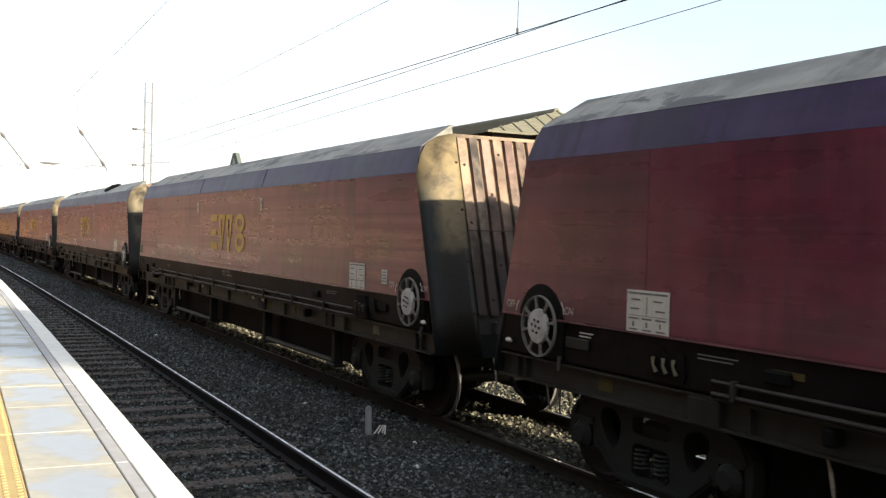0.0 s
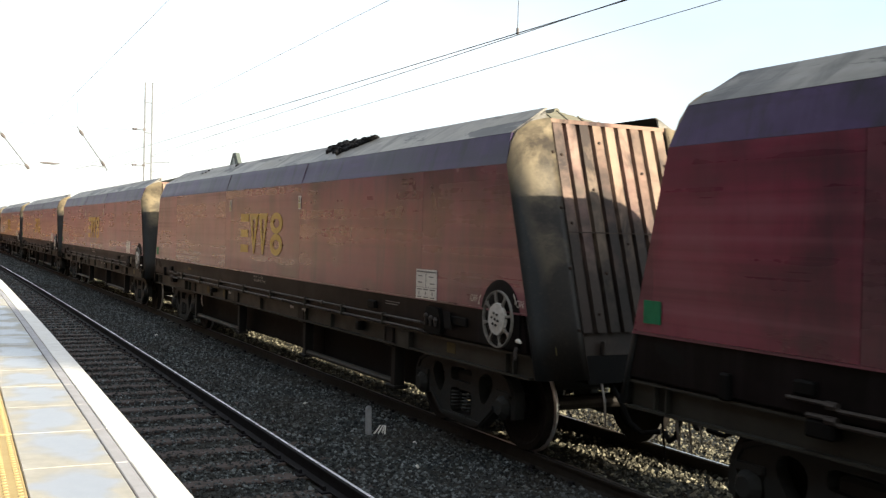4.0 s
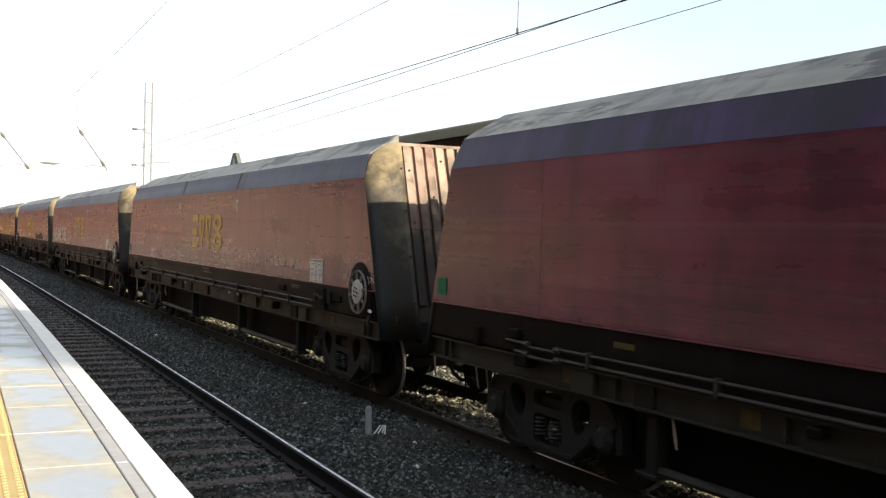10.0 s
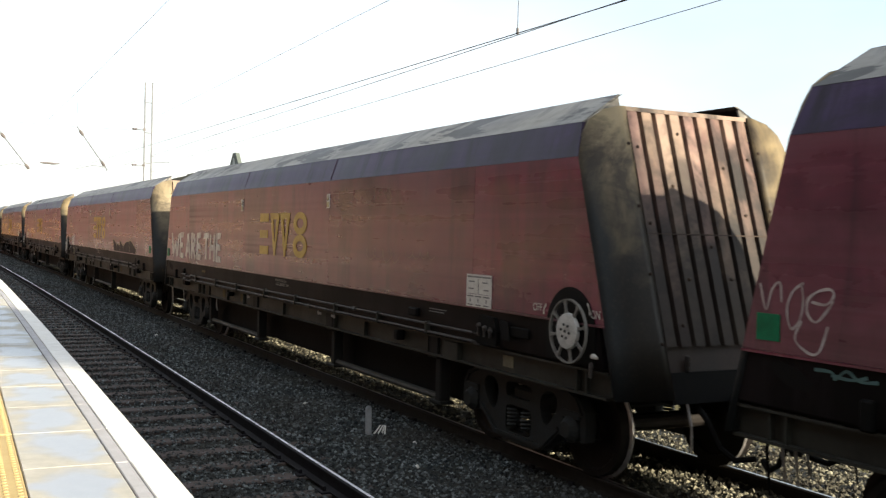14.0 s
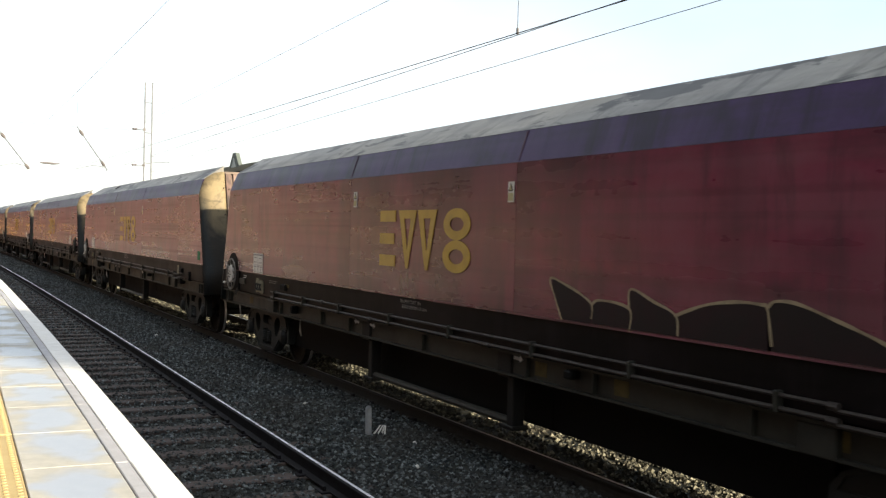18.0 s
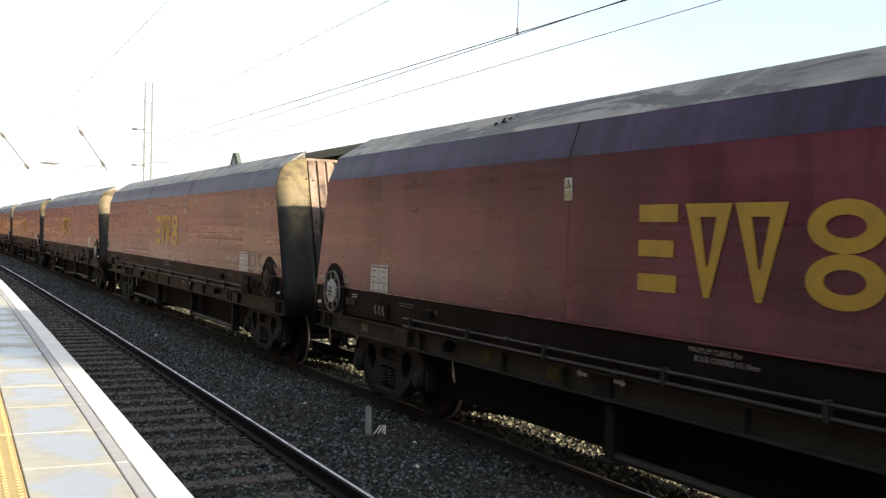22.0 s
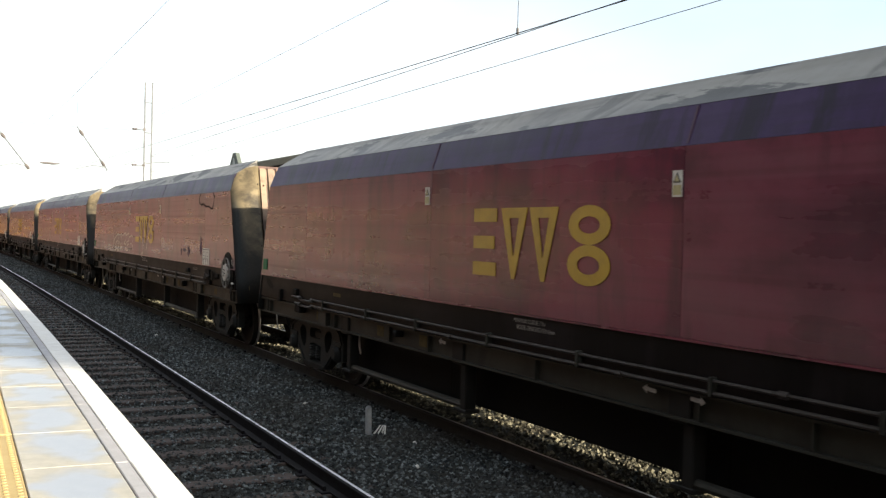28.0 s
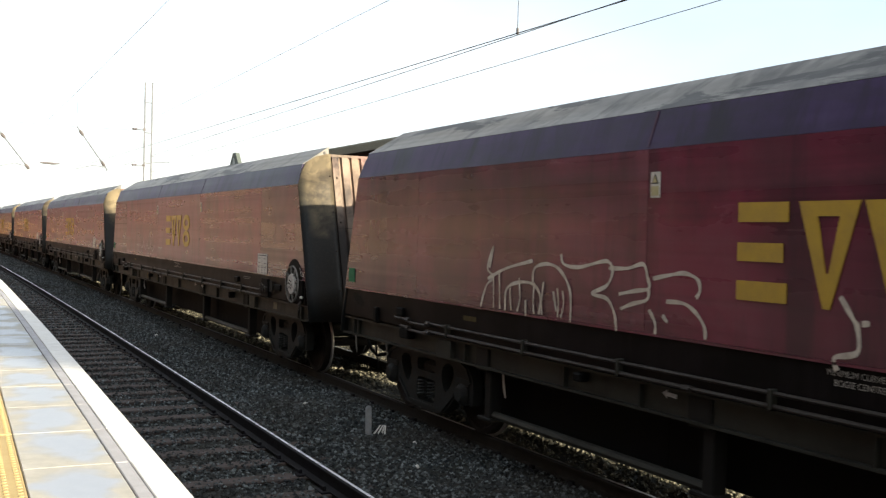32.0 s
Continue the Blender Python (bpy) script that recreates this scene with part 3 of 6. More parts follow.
while x > -78:
    e = edge_y(x)
    yaw = math.degrees(math.atan2(edge_y(x + 0.5) - edge_y(x - 0.5), 1.0))
    for nm, me, up in SLABS:
        ob = new(nm, me)
        ob.parent = platform
        ob.matrix_basis = pose(x + (0.0 if nm == "white_line_slab" else 0.02), e, PLAT_Z + up + random.uniform(-0.0015, 0.0015), random.uniform(-0.15, 0.15), 0, yaw)
    x -= LEN
    row += 1

# unseen walls added to shape the wagons' reflections: dark front, sunlit run, dark rear
for nm, x0, x1, y0, y1, top, mt, words in (
        ("wall_back", -15.5, 30, -5.3, -4.6, 10.5, HOUSE_WALL, "unseen tall dark brick station wall, added to darken reflections"),
        ("wall_mid", -20.5, -16, -5.3, -4.6, 3.5, RED_BRICK, "unseen low red brick wall, added for reflections"),
        ("wall_low", -45.5, -21, -5.3, -4.6, 3.5, BUFF_BRICK, "unseen low buff brick wall, added for warm reflections"),
        ("wall_buff", -62, -46, -5.3, -4.6, 5.6, BUFF_BRICK, "unseen taller buff brick wall, added for warm reflections"),
        ("wall_red", -128, -62.5, -5.3, -4.6, 4.6, RED_BRICK, "unseen long red brick wall, added for muted reflections"),
        ("wall_stone", -700, -128.5, -5.3, -4.6, 2.9, GOLD_STONE, "unseen low golden stone wall, added for golden reflections"),
        ("wall_rear", -700, -14, -10.2, -9.5, 11.0, HOUSE_WALL, "unseen tall dark brick wall behind the low walls, added to block sky")):
    structure(nm, boxed(x0, x1, y0, y1, -0.4, top), mt, words, "wall")

# ---------------------------------------------------------------- hopper wagon
XB, XK, ZB, ZK = 8.68, 8.30, 1.505, 2.974      # bottom corner, shoulder, foot and shoulder heights
HALF = 1.305
SLOPE = (XB - XK) / (ZK - ZB)


def xe(z, end=-1):
    """Half length at a height; the leading end is raked a little more."""
    return XK + (SLOPE if end < 0 else 0.3130) * (ZK - z)


def slant_plate(x0, x1, face, z0, z1, y0, y1, inner=0.035):
    """A plate on the wagon's side from foot (y0, z0) to head (y1, z1); x0 or x1 None: it ends at the raked end."""
    bm = bmesh.new()
    c = []
    for dy in (0.0, inner):
        for z, y in ((z0, y0), (z1, y1)):
            a = -xe(z) if x0 is None else x0
            b = xe(z, 1) if x1 is None else x1
            c.append(((a, face * (y - dy), z), (b, face * (y - dy), z)))
    return hexa(bm, [c[0][0], c[0][1], c[1][1], c[1][0], c[2][0], c[2][1], c[3][1], c[3][0]])


SEAMS = (-6.43, -2.20, 2.12, 6.42)


def end_profile(y):
    """Top of the end sheet at a distance y from the middle."""
    k = ((0.0, 3.478), (0.80, 3.478), (1.0, 3.425), (1.19, 3.295), (1.305, 2.97))
    for (a, za), (b, zb) in zip(k, k[1:]):
        if y <= b:
            return za + (zb - za) * (y - a) / (b - a)
    return 2.93


def corner_mesh(side, end, low=ZB, high=None):
    bm = bmesh.new()
    front, rear = [], []
    for i in range(8):
        y = 0.752 + (HALF - 0.752) * i / 7
        top = high or end_profile(y)
        b = 0.095 * (1 - ((y - 0.752) / (HALF - 0.752)) ** 2.6)
        zs = [low + (top - low) * k / 5 for k in range(6)]
        front.append([bm.verts.new((end * (xe(z, end) + b), side * y, z)) for z in zs])
        rear.append([bm.verts.new((end * (xe(z, end) + b - 0.05), side * min(y, HALF - 0.012), z)) for z in zs])
    for g in (front, rear):
        for a, b2 in zip(g, g[1:]):
            for k in range(5):
                bm.faces.new((a[k], a[k + 1], b2[k + 1], b2[k]))
    for i in range(7):
        for k in (0, 5):
            bm.faces.new((front[i][k], front[i + 1][k], rear[i + 1][k], rear[i][k]))
    for i in (0, 7):
        for k in range(5):
            bm.faces.new((front[i][k], front[i][k + 1], rear[i][k + 1], rear[i][k]))
    return bm


def pan_mesh(end, y0, y1, z0, z1, x_in, x_out):
    bm = bmesh.new()
    m = 0.008
    return hexa(bm, [(end * (xe(z0, end) + x_in), y0, z0), (end * (xe(z0, end) + x_in), y1, z0), (end * (xe(z1, end) + x_in), y1, z1), (end * (xe(z1, end) + x_in), y0, z1),
                     (end * (xe(z0, end) + x_out), y0 + m, z0), (end * (xe(z0, end) + x_out), y1 - m, z0), (end * (xe(z1, end) + x_out), y1 - m, z1), (end * (xe(z1, end) + x_out), y0 + m, z1)])


def frame_casting(y0, y1):
    """Cast bogie side frame: a plate with rounded windows, jaws for the axles, and thick lips."""
    half = [(0.0, 0.875), (0.55, 0.862), (0.86, 0.825), (1.06, 0.755), (1.165, 0.64), (1.18, 0.50), (1.165, 0.36), (1.10, 0.345), (1.085, 0.565), (1.04, 0.60), (0.86, 0.60), (0.815, 0.565), (0.80, 0.36), (0.735, 0.37), (0.62, 0.27), (0.46, 0.165), (0.30, 0.135), (0.0, 0.13)]
    outline = half + [(-x, z) for x, z in reversed(half[1:-1])]
    ov = [(math.cos(k * math.tau / 16), math.sin(k * math.tau / 16)) for k in range(16)]
    holes = [[(s * 0.545 + (0.14 + 0.055 * q) * p + s * 0.035 * q, 0.585 + 0.17 * q) for p, q in ov] for s in (-1, 1)]
    holes.append([(0.25 * math.copysign(abs(p) ** 0.35, p), 0.37 + 0.145 * math.copysign(abs(q) ** 0.35, q)) for p, q in ov])
    holes.append([(0.25 * math.copysign(abs(p) ** 0.4, p), 0.67 + 0.08 * math.copysign(abs(q) ** 0.4, q)) for p, q in ov])
    bm = bmesh.new()
    edges = []
    for loop in [outline] + holes:
        vs = [bm.verts.new((x, y0, z)) for x, z in loop]
        edges += [bm.edges.new((vs[k], vs[(k + 1) % len(vs)])) for k in range(len(vs))]
    fill = bmesh.ops.triangle_fill(bm, edges=edges, use_beauty=True, use_dissolve=False)
    faces = [f for f in fill["geom"] if isinstance(f, bmesh.types.BMFace)]
    moved = bmesh.ops.extrude_face_region(bm, geom=faces)
    for v in moved["geom"]:
        if isinstance(v, bmesh.types.BMVert):
            v.co.y = y1
    lip = 0.022
    out = min(y0, y1) if y0 < 0 else max(y0, y1)
    a, c = sorted((out, out + (lip if y0 > 0 else -lip)))
    strap(bm, [(-1.12, 0.60), (-1.03, 0.74), (-0.82, 0.815), (0.0, 0.85), (0.82, 0.815), (1.03, 0.74), (1.12, 0.60)], 0.035, a, c)
    strap(bm, [(-0.74, 0.42), (-0.44, 0.195), (0.44, 0.195), (0.74, 0.42)], 0.035, a, c)
    return bm


def build_bogie(wagon, at):
    """Three-piece cast bogie: bolster, two side frames with axle boxes and springs, two wheelsets."""
    bm = boxed(-0.22, 0.22, -0.98, 0.98, 0.46, 0.70, bevel=0.03)
    lathe(bm, [(0.30, 0.70), (0.30, 0.80), (0.2, 0.82)], 16, "z")
    bogie = part("bogie", bm, BOGIE_STEEL, wagon, "dusty black three-piece cast steel bogie", at)
    for s in (-1, 1):
        y0, y1 = (-1.045, -0.925) if s < 0 else (0.925, 1.045)
        bm = frame_casting(y0, y1)
        part("side_frame", bm, BOGIE_STEEL, bogie)
        for k in (-1, 1):
            bm = lathe(bmesh.new(), [(0.06, s * 0.95), (0.125, s * 0.96), (0.135, s * 1.06), (0.10, s * 1.10), (0.075, s * 1.12)], 14, "y", (k * 0.95, 0, 0.46))
            box(bm, k * 0.95 - 0.15, k * 0.95 + 0.15, min(s * 0.97, s * 1.07), max(s * 0.97, s * 1.07), 0.56, 0.63, bevel=0.01)
            part("axle_box", bm, BOGIE_STEEL, bogie, "worn rounded axle box")
            pts = [(k * 0.13 + 0.072 * math.cos(a), s * 1.025 + 0.045 * math.sin(a), 0.285 + 0.19 * a / 31.4) for a in np.linspace(0, 31.4, 61)]
            part("coil_spring", tube(bmesh.new(), pts, 0.014, 5), BOGIE_STEEL, bogie)
    wheelsets = []
    for k in (-1, 1):
        bm = bmesh.new()
        tube(bm, [(0, -1.0, 0), (0, 1.0, 0)], 0.075, 12)
        for s in (-1, 1):
            prof = [(0.09, s * 0.66), (0.13, s * 0.665), (0.37, s * 0.71), (0.38, s * 0.685), (0.485, s * 0.68), (0.488, s * 0.705), (0.463, s * 0.718), (0.458, s * 0.812), (0.40, s * 0.815), (0.375, s * 0.79), (0.13, s * 0.745), (0.12, s * 0.80), (0.08, s * 0.80)]
            lathe(bm, prof, 28, "y")
        for f in bm.faces:
            c = f.calc_center_median()
            r = math.hypot(c.x, c.z)
            f.material_index = 1 if r > 0.47 else 0
        ws = part("wheelset", bm, [WHEEL_STEEL, TREAD_STEEL], bogie, "dark steel wheelset with bright worn treads", pose(k * 0.95, 0, TURN_R))
        wheelsets.append(ws)
        bm = bmesh.new()
        for s in (-1, 1):
            prism(bm, [(k * 0.43, 0.40), (k * 0.475, 0.30), (k * 0.475, 0.58), (k * 0.40, 0.56)], s * 0.765 - 0.045, s * 0.765 + 0.045)
        tube(bm, [(k * 0.42, -0.85, 0.42), (k * 0.42, 0.85, 0.42)], 0.03, 6)
        part("brake_beam", bm, BLACK_STEEL, bogie)
    return bogie, wheelsets


RIVET = mesh_of("rivet", lathe(bmesh.new(), [(0.017, -0.010), (0.017, 0.004), (0.010, 0.010)], 8, "x"), SEAM_DARK)


def build_wagon():
    """The plain wagon, without its markings; x runs the way it travels."""
    w = new("hopper_wagon")
    # inner shell with the coal floor
    bm = bmesh.new()
    z0, z1 = 1.30, 2.90
    hexa(bm, [(-xe(z0) + 0.12, -HALF + 0.045, z0), (xe(z0, 1) - 0.12, -HALF + 0.045, z0), (xe(z1, 1) - 0.12, -HALF + 0.045, z1), (-xe(z1) + 0.12, -HALF + 0.045, z1),
              (-xe(z0) + 0.12, HALF - 0.045, z0), (xe(z0, 1) - 0.12, HALF - 0.045, z0), (xe(z1, 1) - 0.12, HALF - 0.045, z1), (-xe(z1) + 0.12, HALF - 0.045, z1)])
    body = part("body", bm, BLACK_STEEL, w, "maroon-painted steel hopper body with raked ends")
    bm = bmesh.new()
    nx, ny = 46, 8
    rows = [[bm.verts.new((-7.9 + 15.8 * i / nx, -1.22 + 2.44 * j / ny, 2.93 + 0.28 * math.sin(math.pi * j / ny) * (0.6 + 0.5 * noise.noise(Vector((i * 0.23, j * 0.2, 3)))) + 0.05 * noise.noise(Vector((i * 0.9, j * 1.1, 1))))) for j in range(ny + 1)] for i in range(nx + 1)]
    for i in range(nx):
        for j in range(ny):
            bm.faces.new((rows[i][j], rows[i + 1][j], rows[i + 1][j + 1], rows[i][j + 1]))
    part("coal_load", bm, COAL, w, "black coal filling the open hopper")
    g = 0.0025
    cuts = [None, *SEAMS, None]
    for face in (-1, 1):
        for a, b in zip(cuts, cuts[1:]):
            part("side_panel", slant_plate(None if a is None else a + g, None if b is None else b - g, face, ZB, ZK, HALF, HALF), MAROON, body)
        part("cant_panel", slant_plate(None, None, face, ZK + 0.002, 3.30, HALF, 1.195), VIOLET, body, "sloping cant panel with the sky's violet reflection in its paint")
        part("coping", slant_plate(None, None, face, 3.302, 3.598, 1.197, 0.735, 0.04), COPING, body, "dusty grey inward-sloping coping")
        for x in (-2.22, 2.14):
            part("weld_seam", slant_plate(x - 0.014, x + 0.014, face, ZK + 0.02, 3.29, HALF - 0.002, 1.205, 0.012), SEAM_PAINT, body)
        bm = slant_plate(None, None, face, ZB - 0.022, ZB - 0.002, HALF + 0.006, HALF + 0.006, 0.05)
        part("lower_lip", bm, MAROON, body)
        for s in (-1, 1):
            part("corner_panel", corner_mesh(face, s, 0.885), CORNER_PAINT, body, "bulged cream corner panel with charcoal stains and painted shade low down", smooth=True)
            bm = bmesh.new()
            out = [(0.737, 3.596), (0.737, 3.47), (1.0, 3.40), (1.0, 3.42)]
            hexa(bm, [(s * (xe(z, s) - 0.004), face * y, z) for y, z in out] + [(s * (xe(z, s) - 0.03), face * y, z) for y, z in out])
            part("coping_gusset", bm, COPING, body)
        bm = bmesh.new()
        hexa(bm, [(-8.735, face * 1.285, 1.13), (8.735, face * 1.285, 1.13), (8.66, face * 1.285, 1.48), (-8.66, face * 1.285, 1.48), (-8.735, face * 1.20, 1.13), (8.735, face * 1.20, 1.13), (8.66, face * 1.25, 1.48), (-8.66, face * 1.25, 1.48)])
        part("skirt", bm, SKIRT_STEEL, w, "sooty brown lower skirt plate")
        # solebar: web with flanges and stiffeners
        bm = bmesh.new()
        lo, hi = sorted((face * 1.19, face * 1.215))
        box(bm, -8.78, 8.78, lo, hi, 0.88, 1.08)
        sole = part("solebar", bm, GREY_STEEL, w, "dirty grey channel solebar with flanges")
        lo, hi = sorted((face * 1.13, face * 1.275))
        part("flange", boxed(-8.78, 8.78, lo, hi, 1.078, 1.10), GREY_STEEL, sole)
        part("flange", boxed(-8.78, 8.78, lo, hi, 0.862, 0.884), GREY_STEEL, sole)
        lo, hi = sorted((face * 1.15, face * 1.235))
        part("packing", boxed(-8.78, 8.78, lo, hi, 1.098, 1.135), BLACK_STEEL, sole)
        lo, hi = sorted((face * 1.214, face * 1.262))
        for x in (-8.45, -8.3, -5.3, -3.4, -2.3, 0.0, 2.3, 3.4, 5.3, 8.3, 8.45):
            part("stiffener", boxed(x - 0.012, x + 0.012, lo, hi, 0.884, 1.078), GREY_STEEL, w)
        bm = prism(bmesh.new(), [(-8.43, 1.43), (-8.40, 1.36), (-8.27, 1.29), (-8.08, 1.27), (-8.05, 1.33), (-8.18, 1.41), (-8.35, 1.45)], face * 1.2865, face * 1.283)
        part("lifting_hole", bm, ARCH_BLACK, w, "dark lifting hole in the skirt")
        part("door_hook", tube(bmesh.new(), [(-4.74, face * 1.10, 0.82), (-4.69, face * 1.12, 0.74), (-4.67, face * 1.12, 0.65), (-4.68, face * 1.10, 0.58)], [0.008, 0.014, 0.016, 0.010], 6), STENCIL, w, "pale worn door hook")
        for x in (-5.76, 5.9):
            part("packing_block", boxed(x - 0.17, x + 0.17, min(face * 1.19, face * 1.28), max(face * 1.19, face * 1.28), 0.86, 1.075, bevel=0.01), GREY_STEEL, w)
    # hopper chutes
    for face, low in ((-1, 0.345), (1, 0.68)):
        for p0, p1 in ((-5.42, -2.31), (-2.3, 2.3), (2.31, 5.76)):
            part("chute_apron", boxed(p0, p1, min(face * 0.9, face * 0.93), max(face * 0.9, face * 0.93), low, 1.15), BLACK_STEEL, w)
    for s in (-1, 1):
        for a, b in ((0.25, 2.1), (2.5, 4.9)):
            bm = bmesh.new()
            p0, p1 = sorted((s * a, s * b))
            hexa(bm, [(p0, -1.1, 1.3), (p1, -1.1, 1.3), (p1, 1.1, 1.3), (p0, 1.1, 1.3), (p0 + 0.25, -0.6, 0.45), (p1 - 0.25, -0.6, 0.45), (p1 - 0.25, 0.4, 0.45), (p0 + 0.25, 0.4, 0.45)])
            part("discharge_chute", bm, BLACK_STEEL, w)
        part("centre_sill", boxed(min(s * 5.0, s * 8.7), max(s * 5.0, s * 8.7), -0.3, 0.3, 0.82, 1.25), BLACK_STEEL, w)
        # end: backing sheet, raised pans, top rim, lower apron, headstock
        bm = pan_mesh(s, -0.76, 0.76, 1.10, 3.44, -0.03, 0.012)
        sheet = part("end_sheet", bm, END_PAINT, w, "tan ribbed steel end sheet, dusty and stained, with painted shade low down")
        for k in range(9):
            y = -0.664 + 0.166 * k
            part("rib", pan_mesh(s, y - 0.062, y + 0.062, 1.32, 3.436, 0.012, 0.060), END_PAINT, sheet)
        part("seam_strip", pan_mesh(s, -0.75, 0.75, 2.30, 2.312, 0.012, 0.0625), SEAM_DARK, sheet)
        part("top_rim", pan_mesh(s, -0.752, 0.752, 3.436, 3.478, -0.03, 0.064), END_PAINT, sheet)
        bm = bmesh.new()
        hexa(bm, [(s * (xe(1.10, s) + 0.03), -0.75, 1.10), (s * (xe(1.10, s) + 0.03), 0.75, 1.10), (s * (xe(0.84, s) + 0.05), 0.75, 0.84), (s * (xe(0.84, s) + 0.05), -0.75, 0.84),
                  (s * 8.5, -0.75, 1.10), (s * 8.5, 0.75, 1.10), (s * 8.5, 0.75, 0.84), (s * 8.5, -0.75, 0.84)])
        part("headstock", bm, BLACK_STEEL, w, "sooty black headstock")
        # coupler, hose and its bright cock
        bm = boxed(min(s * 8.9, s * 9.40), max(s * 8.9, s * 9.40), -0.09, 0.09, 0.72, 0.90, bevel=0.025)
        box(bm, min(s * 9.30, s * 9.52), max(s * 9.30, s * 9.52), -0.16, 0.16, 0.66, 0.94, bevel=0.04)
        part("coupler", bm, BLACK_STEEL, w, "black knuckle coupler")
        for y in (-0.42, 0.42):
            pts = [(s * 8.92, y, 0.82), (s * 9.08, y, 0.70), (s * 9.2, y * 0.9, 0.48), (s * 9.34, y * 0.8, 0.40), (s * 9.5, y * 0.6, 0.44)]
            part("air_hose", tube(bmesh.new(), pts, 0.026, 7), BLACK_STEEL, w)
        for k, (y, z) in enumerate(((-0.664, 3.1), (-0.664, 2.4), (-0.33, 2.75), (-0.166, 3.25), (0.0, 2.2), (0.166, 1.9), (0.332, 2.95), (0.498, 2.5), (0.664, 3.05), (0.664, 1.75), (-0.498, 1.5), (-0.332, 1.9))):
            part("rivet", RIVET, None, sheet, "", pose(s * (xe(z, s) + 0.064), y, z))
        for face in (-1, 1):
            part("corner_joint", pan_mesh(s, face * 0.757 - 0.007, face * 0.757 + 0.007, 0.90, 3.40, 0.05, 0.0985), SEAM_DARK, sheet)
            for z in (1.35, 1.95, 2.55, 3.12):
                part("rivet", RIVET, None, sheet, "", pose(s * (xe(z, s) + 0.098), face * 0.79, z))
        part("step_iron", boxed(min(s * (xe(1.2, s) + 0.02), s * (xe(1.2, s) + 0.075)), max(s * (xe(1.2, s) + 0.02), s * (xe(1.2, s) + 0.075)), -0.52, -0.49, 1.10, 1.24, bevel=0.008), PIPE_STEEL, w, "small pale step iron")
        for y, low in ((-0.66, 0.30), (-0.50, 0.40), (-0.36, 0.34), (-0.24, 0.42), (0.3, 0.30)) if s < 0 else ((-0.58, 0.42), (0.3, 0.30)):
            part("brake_hose", tube(bmesh.new(), [(s * 9.0, y, 0.84), (s * 9.06, y, 0.66), (s * 9.04, y + 0.03, low)], [0.013, 0.014, 0.010], 6), FADED_STENCIL if -0.6 < y < 0 else BLACK_STEEL, w)
    # lever on the corner of the frame
    wheelsets = []
    for s in (-1, 1):
        _, ws = build_bogie(w, pose(6.985 if s > 0 else -6.64, 0, 0))
    return w


COLUMN_BRACKET = mesh_of("column", boxed(-0.13, 0.13, -1.245, -1.19, 0.83, 1.08, bevel=0.012), COLUMN_STEEL)
COLUMN_POST = mesh_of("post", boxed(0.0, 0.125, -1.20, -1.06, 0.33, 0.86, bevel=0.012), COLUMN_STEEL)
COLUMN_WEB = mesh_of("web", boxed(-0.12, 0.0, -1.12, -1.04, 0.36, 0.86), BLACK_STEEL)
COLUMN_FOOT = mesh_of("foot", boxed(-0.13, 0.15, -1.21, -1.02, 0.30, 0.345, bevel=0.01), COLUMN_STEEL)


def brake_pipes(w, way):
    """Two brake pipes along the side with their clamps, unions and brackets; turned wagons have them the other way round."""
    tail = 6.48 if way > 0 else 5.62
    for z, r, e in ((1.226, 0.0155, 7.0), (1.135, 0.018, 6.82)):
        pts = [(-e - 0.05, z - 0.03, 1.24), (-e, z, 1.318), (-6.62, z, 1.318), (-6.57, z - 0.03, 1.318), (-6.1, z - 0.03, 1.318), (-6.05, z, 1.318), (tail, z, 1.318), (tail + 0.06, z - 0.05, 1.24)]
        part("brake_pipe", tube(bmesh.new(), [(way * x, -y, q) for x, q, y in pts], r, 8), PIPE_STEEL, w, "worn grey brake pipe")
    for x in (-5.6, -4.0, -2.5, -0.8, 0.8, 2.5, 4.0, 5.4):
        part("pipe_clamp", CLAMP, None, w, "", pose(way * x, 0, 0))
    for x, z in ((-6.62, 1.22), (-6.62, 1.125), (-6.08, 1.22), (-6.08, 1.125), (-1.65, 1.13), (3.2, 1.226), (1.4, 1.13)):
        part("pipe_union", UNION, None, w, "", pose(way * x, 0, z))
    for x, z, dx, dz in ((-6.86, 1.30, 0.09, 0.05), (-6.72, 1.05, 0.12, 0.06), (-7.6, 1.2, 0.05, 0.10), (5.0, 1.33, 0.12, 0.05), (-3.1, 1.02, 0.06, 0.04), (4.55, 1.01, 0.05, 0.06)):
        part("pipe_bracket", boxed(way * x - dx, way * x + dx, -1.33, -1.22, z - dz, z + dz, bevel=0.015), BLACK_STEEL, w)


CLAMP = mesh_of("pipe_clamp", boxed(-0.022, 0.022, -1.348, -1.26, 1.105, 1.255, bevel=0.008), GREY_STEEL)
UNION = mesh_of("pipe_union", tube(bmesh.new(), [(-0.045, -1.318, 0), (0.045, -1.318, 0)], 0.029, 8), PIPE_STEEL)


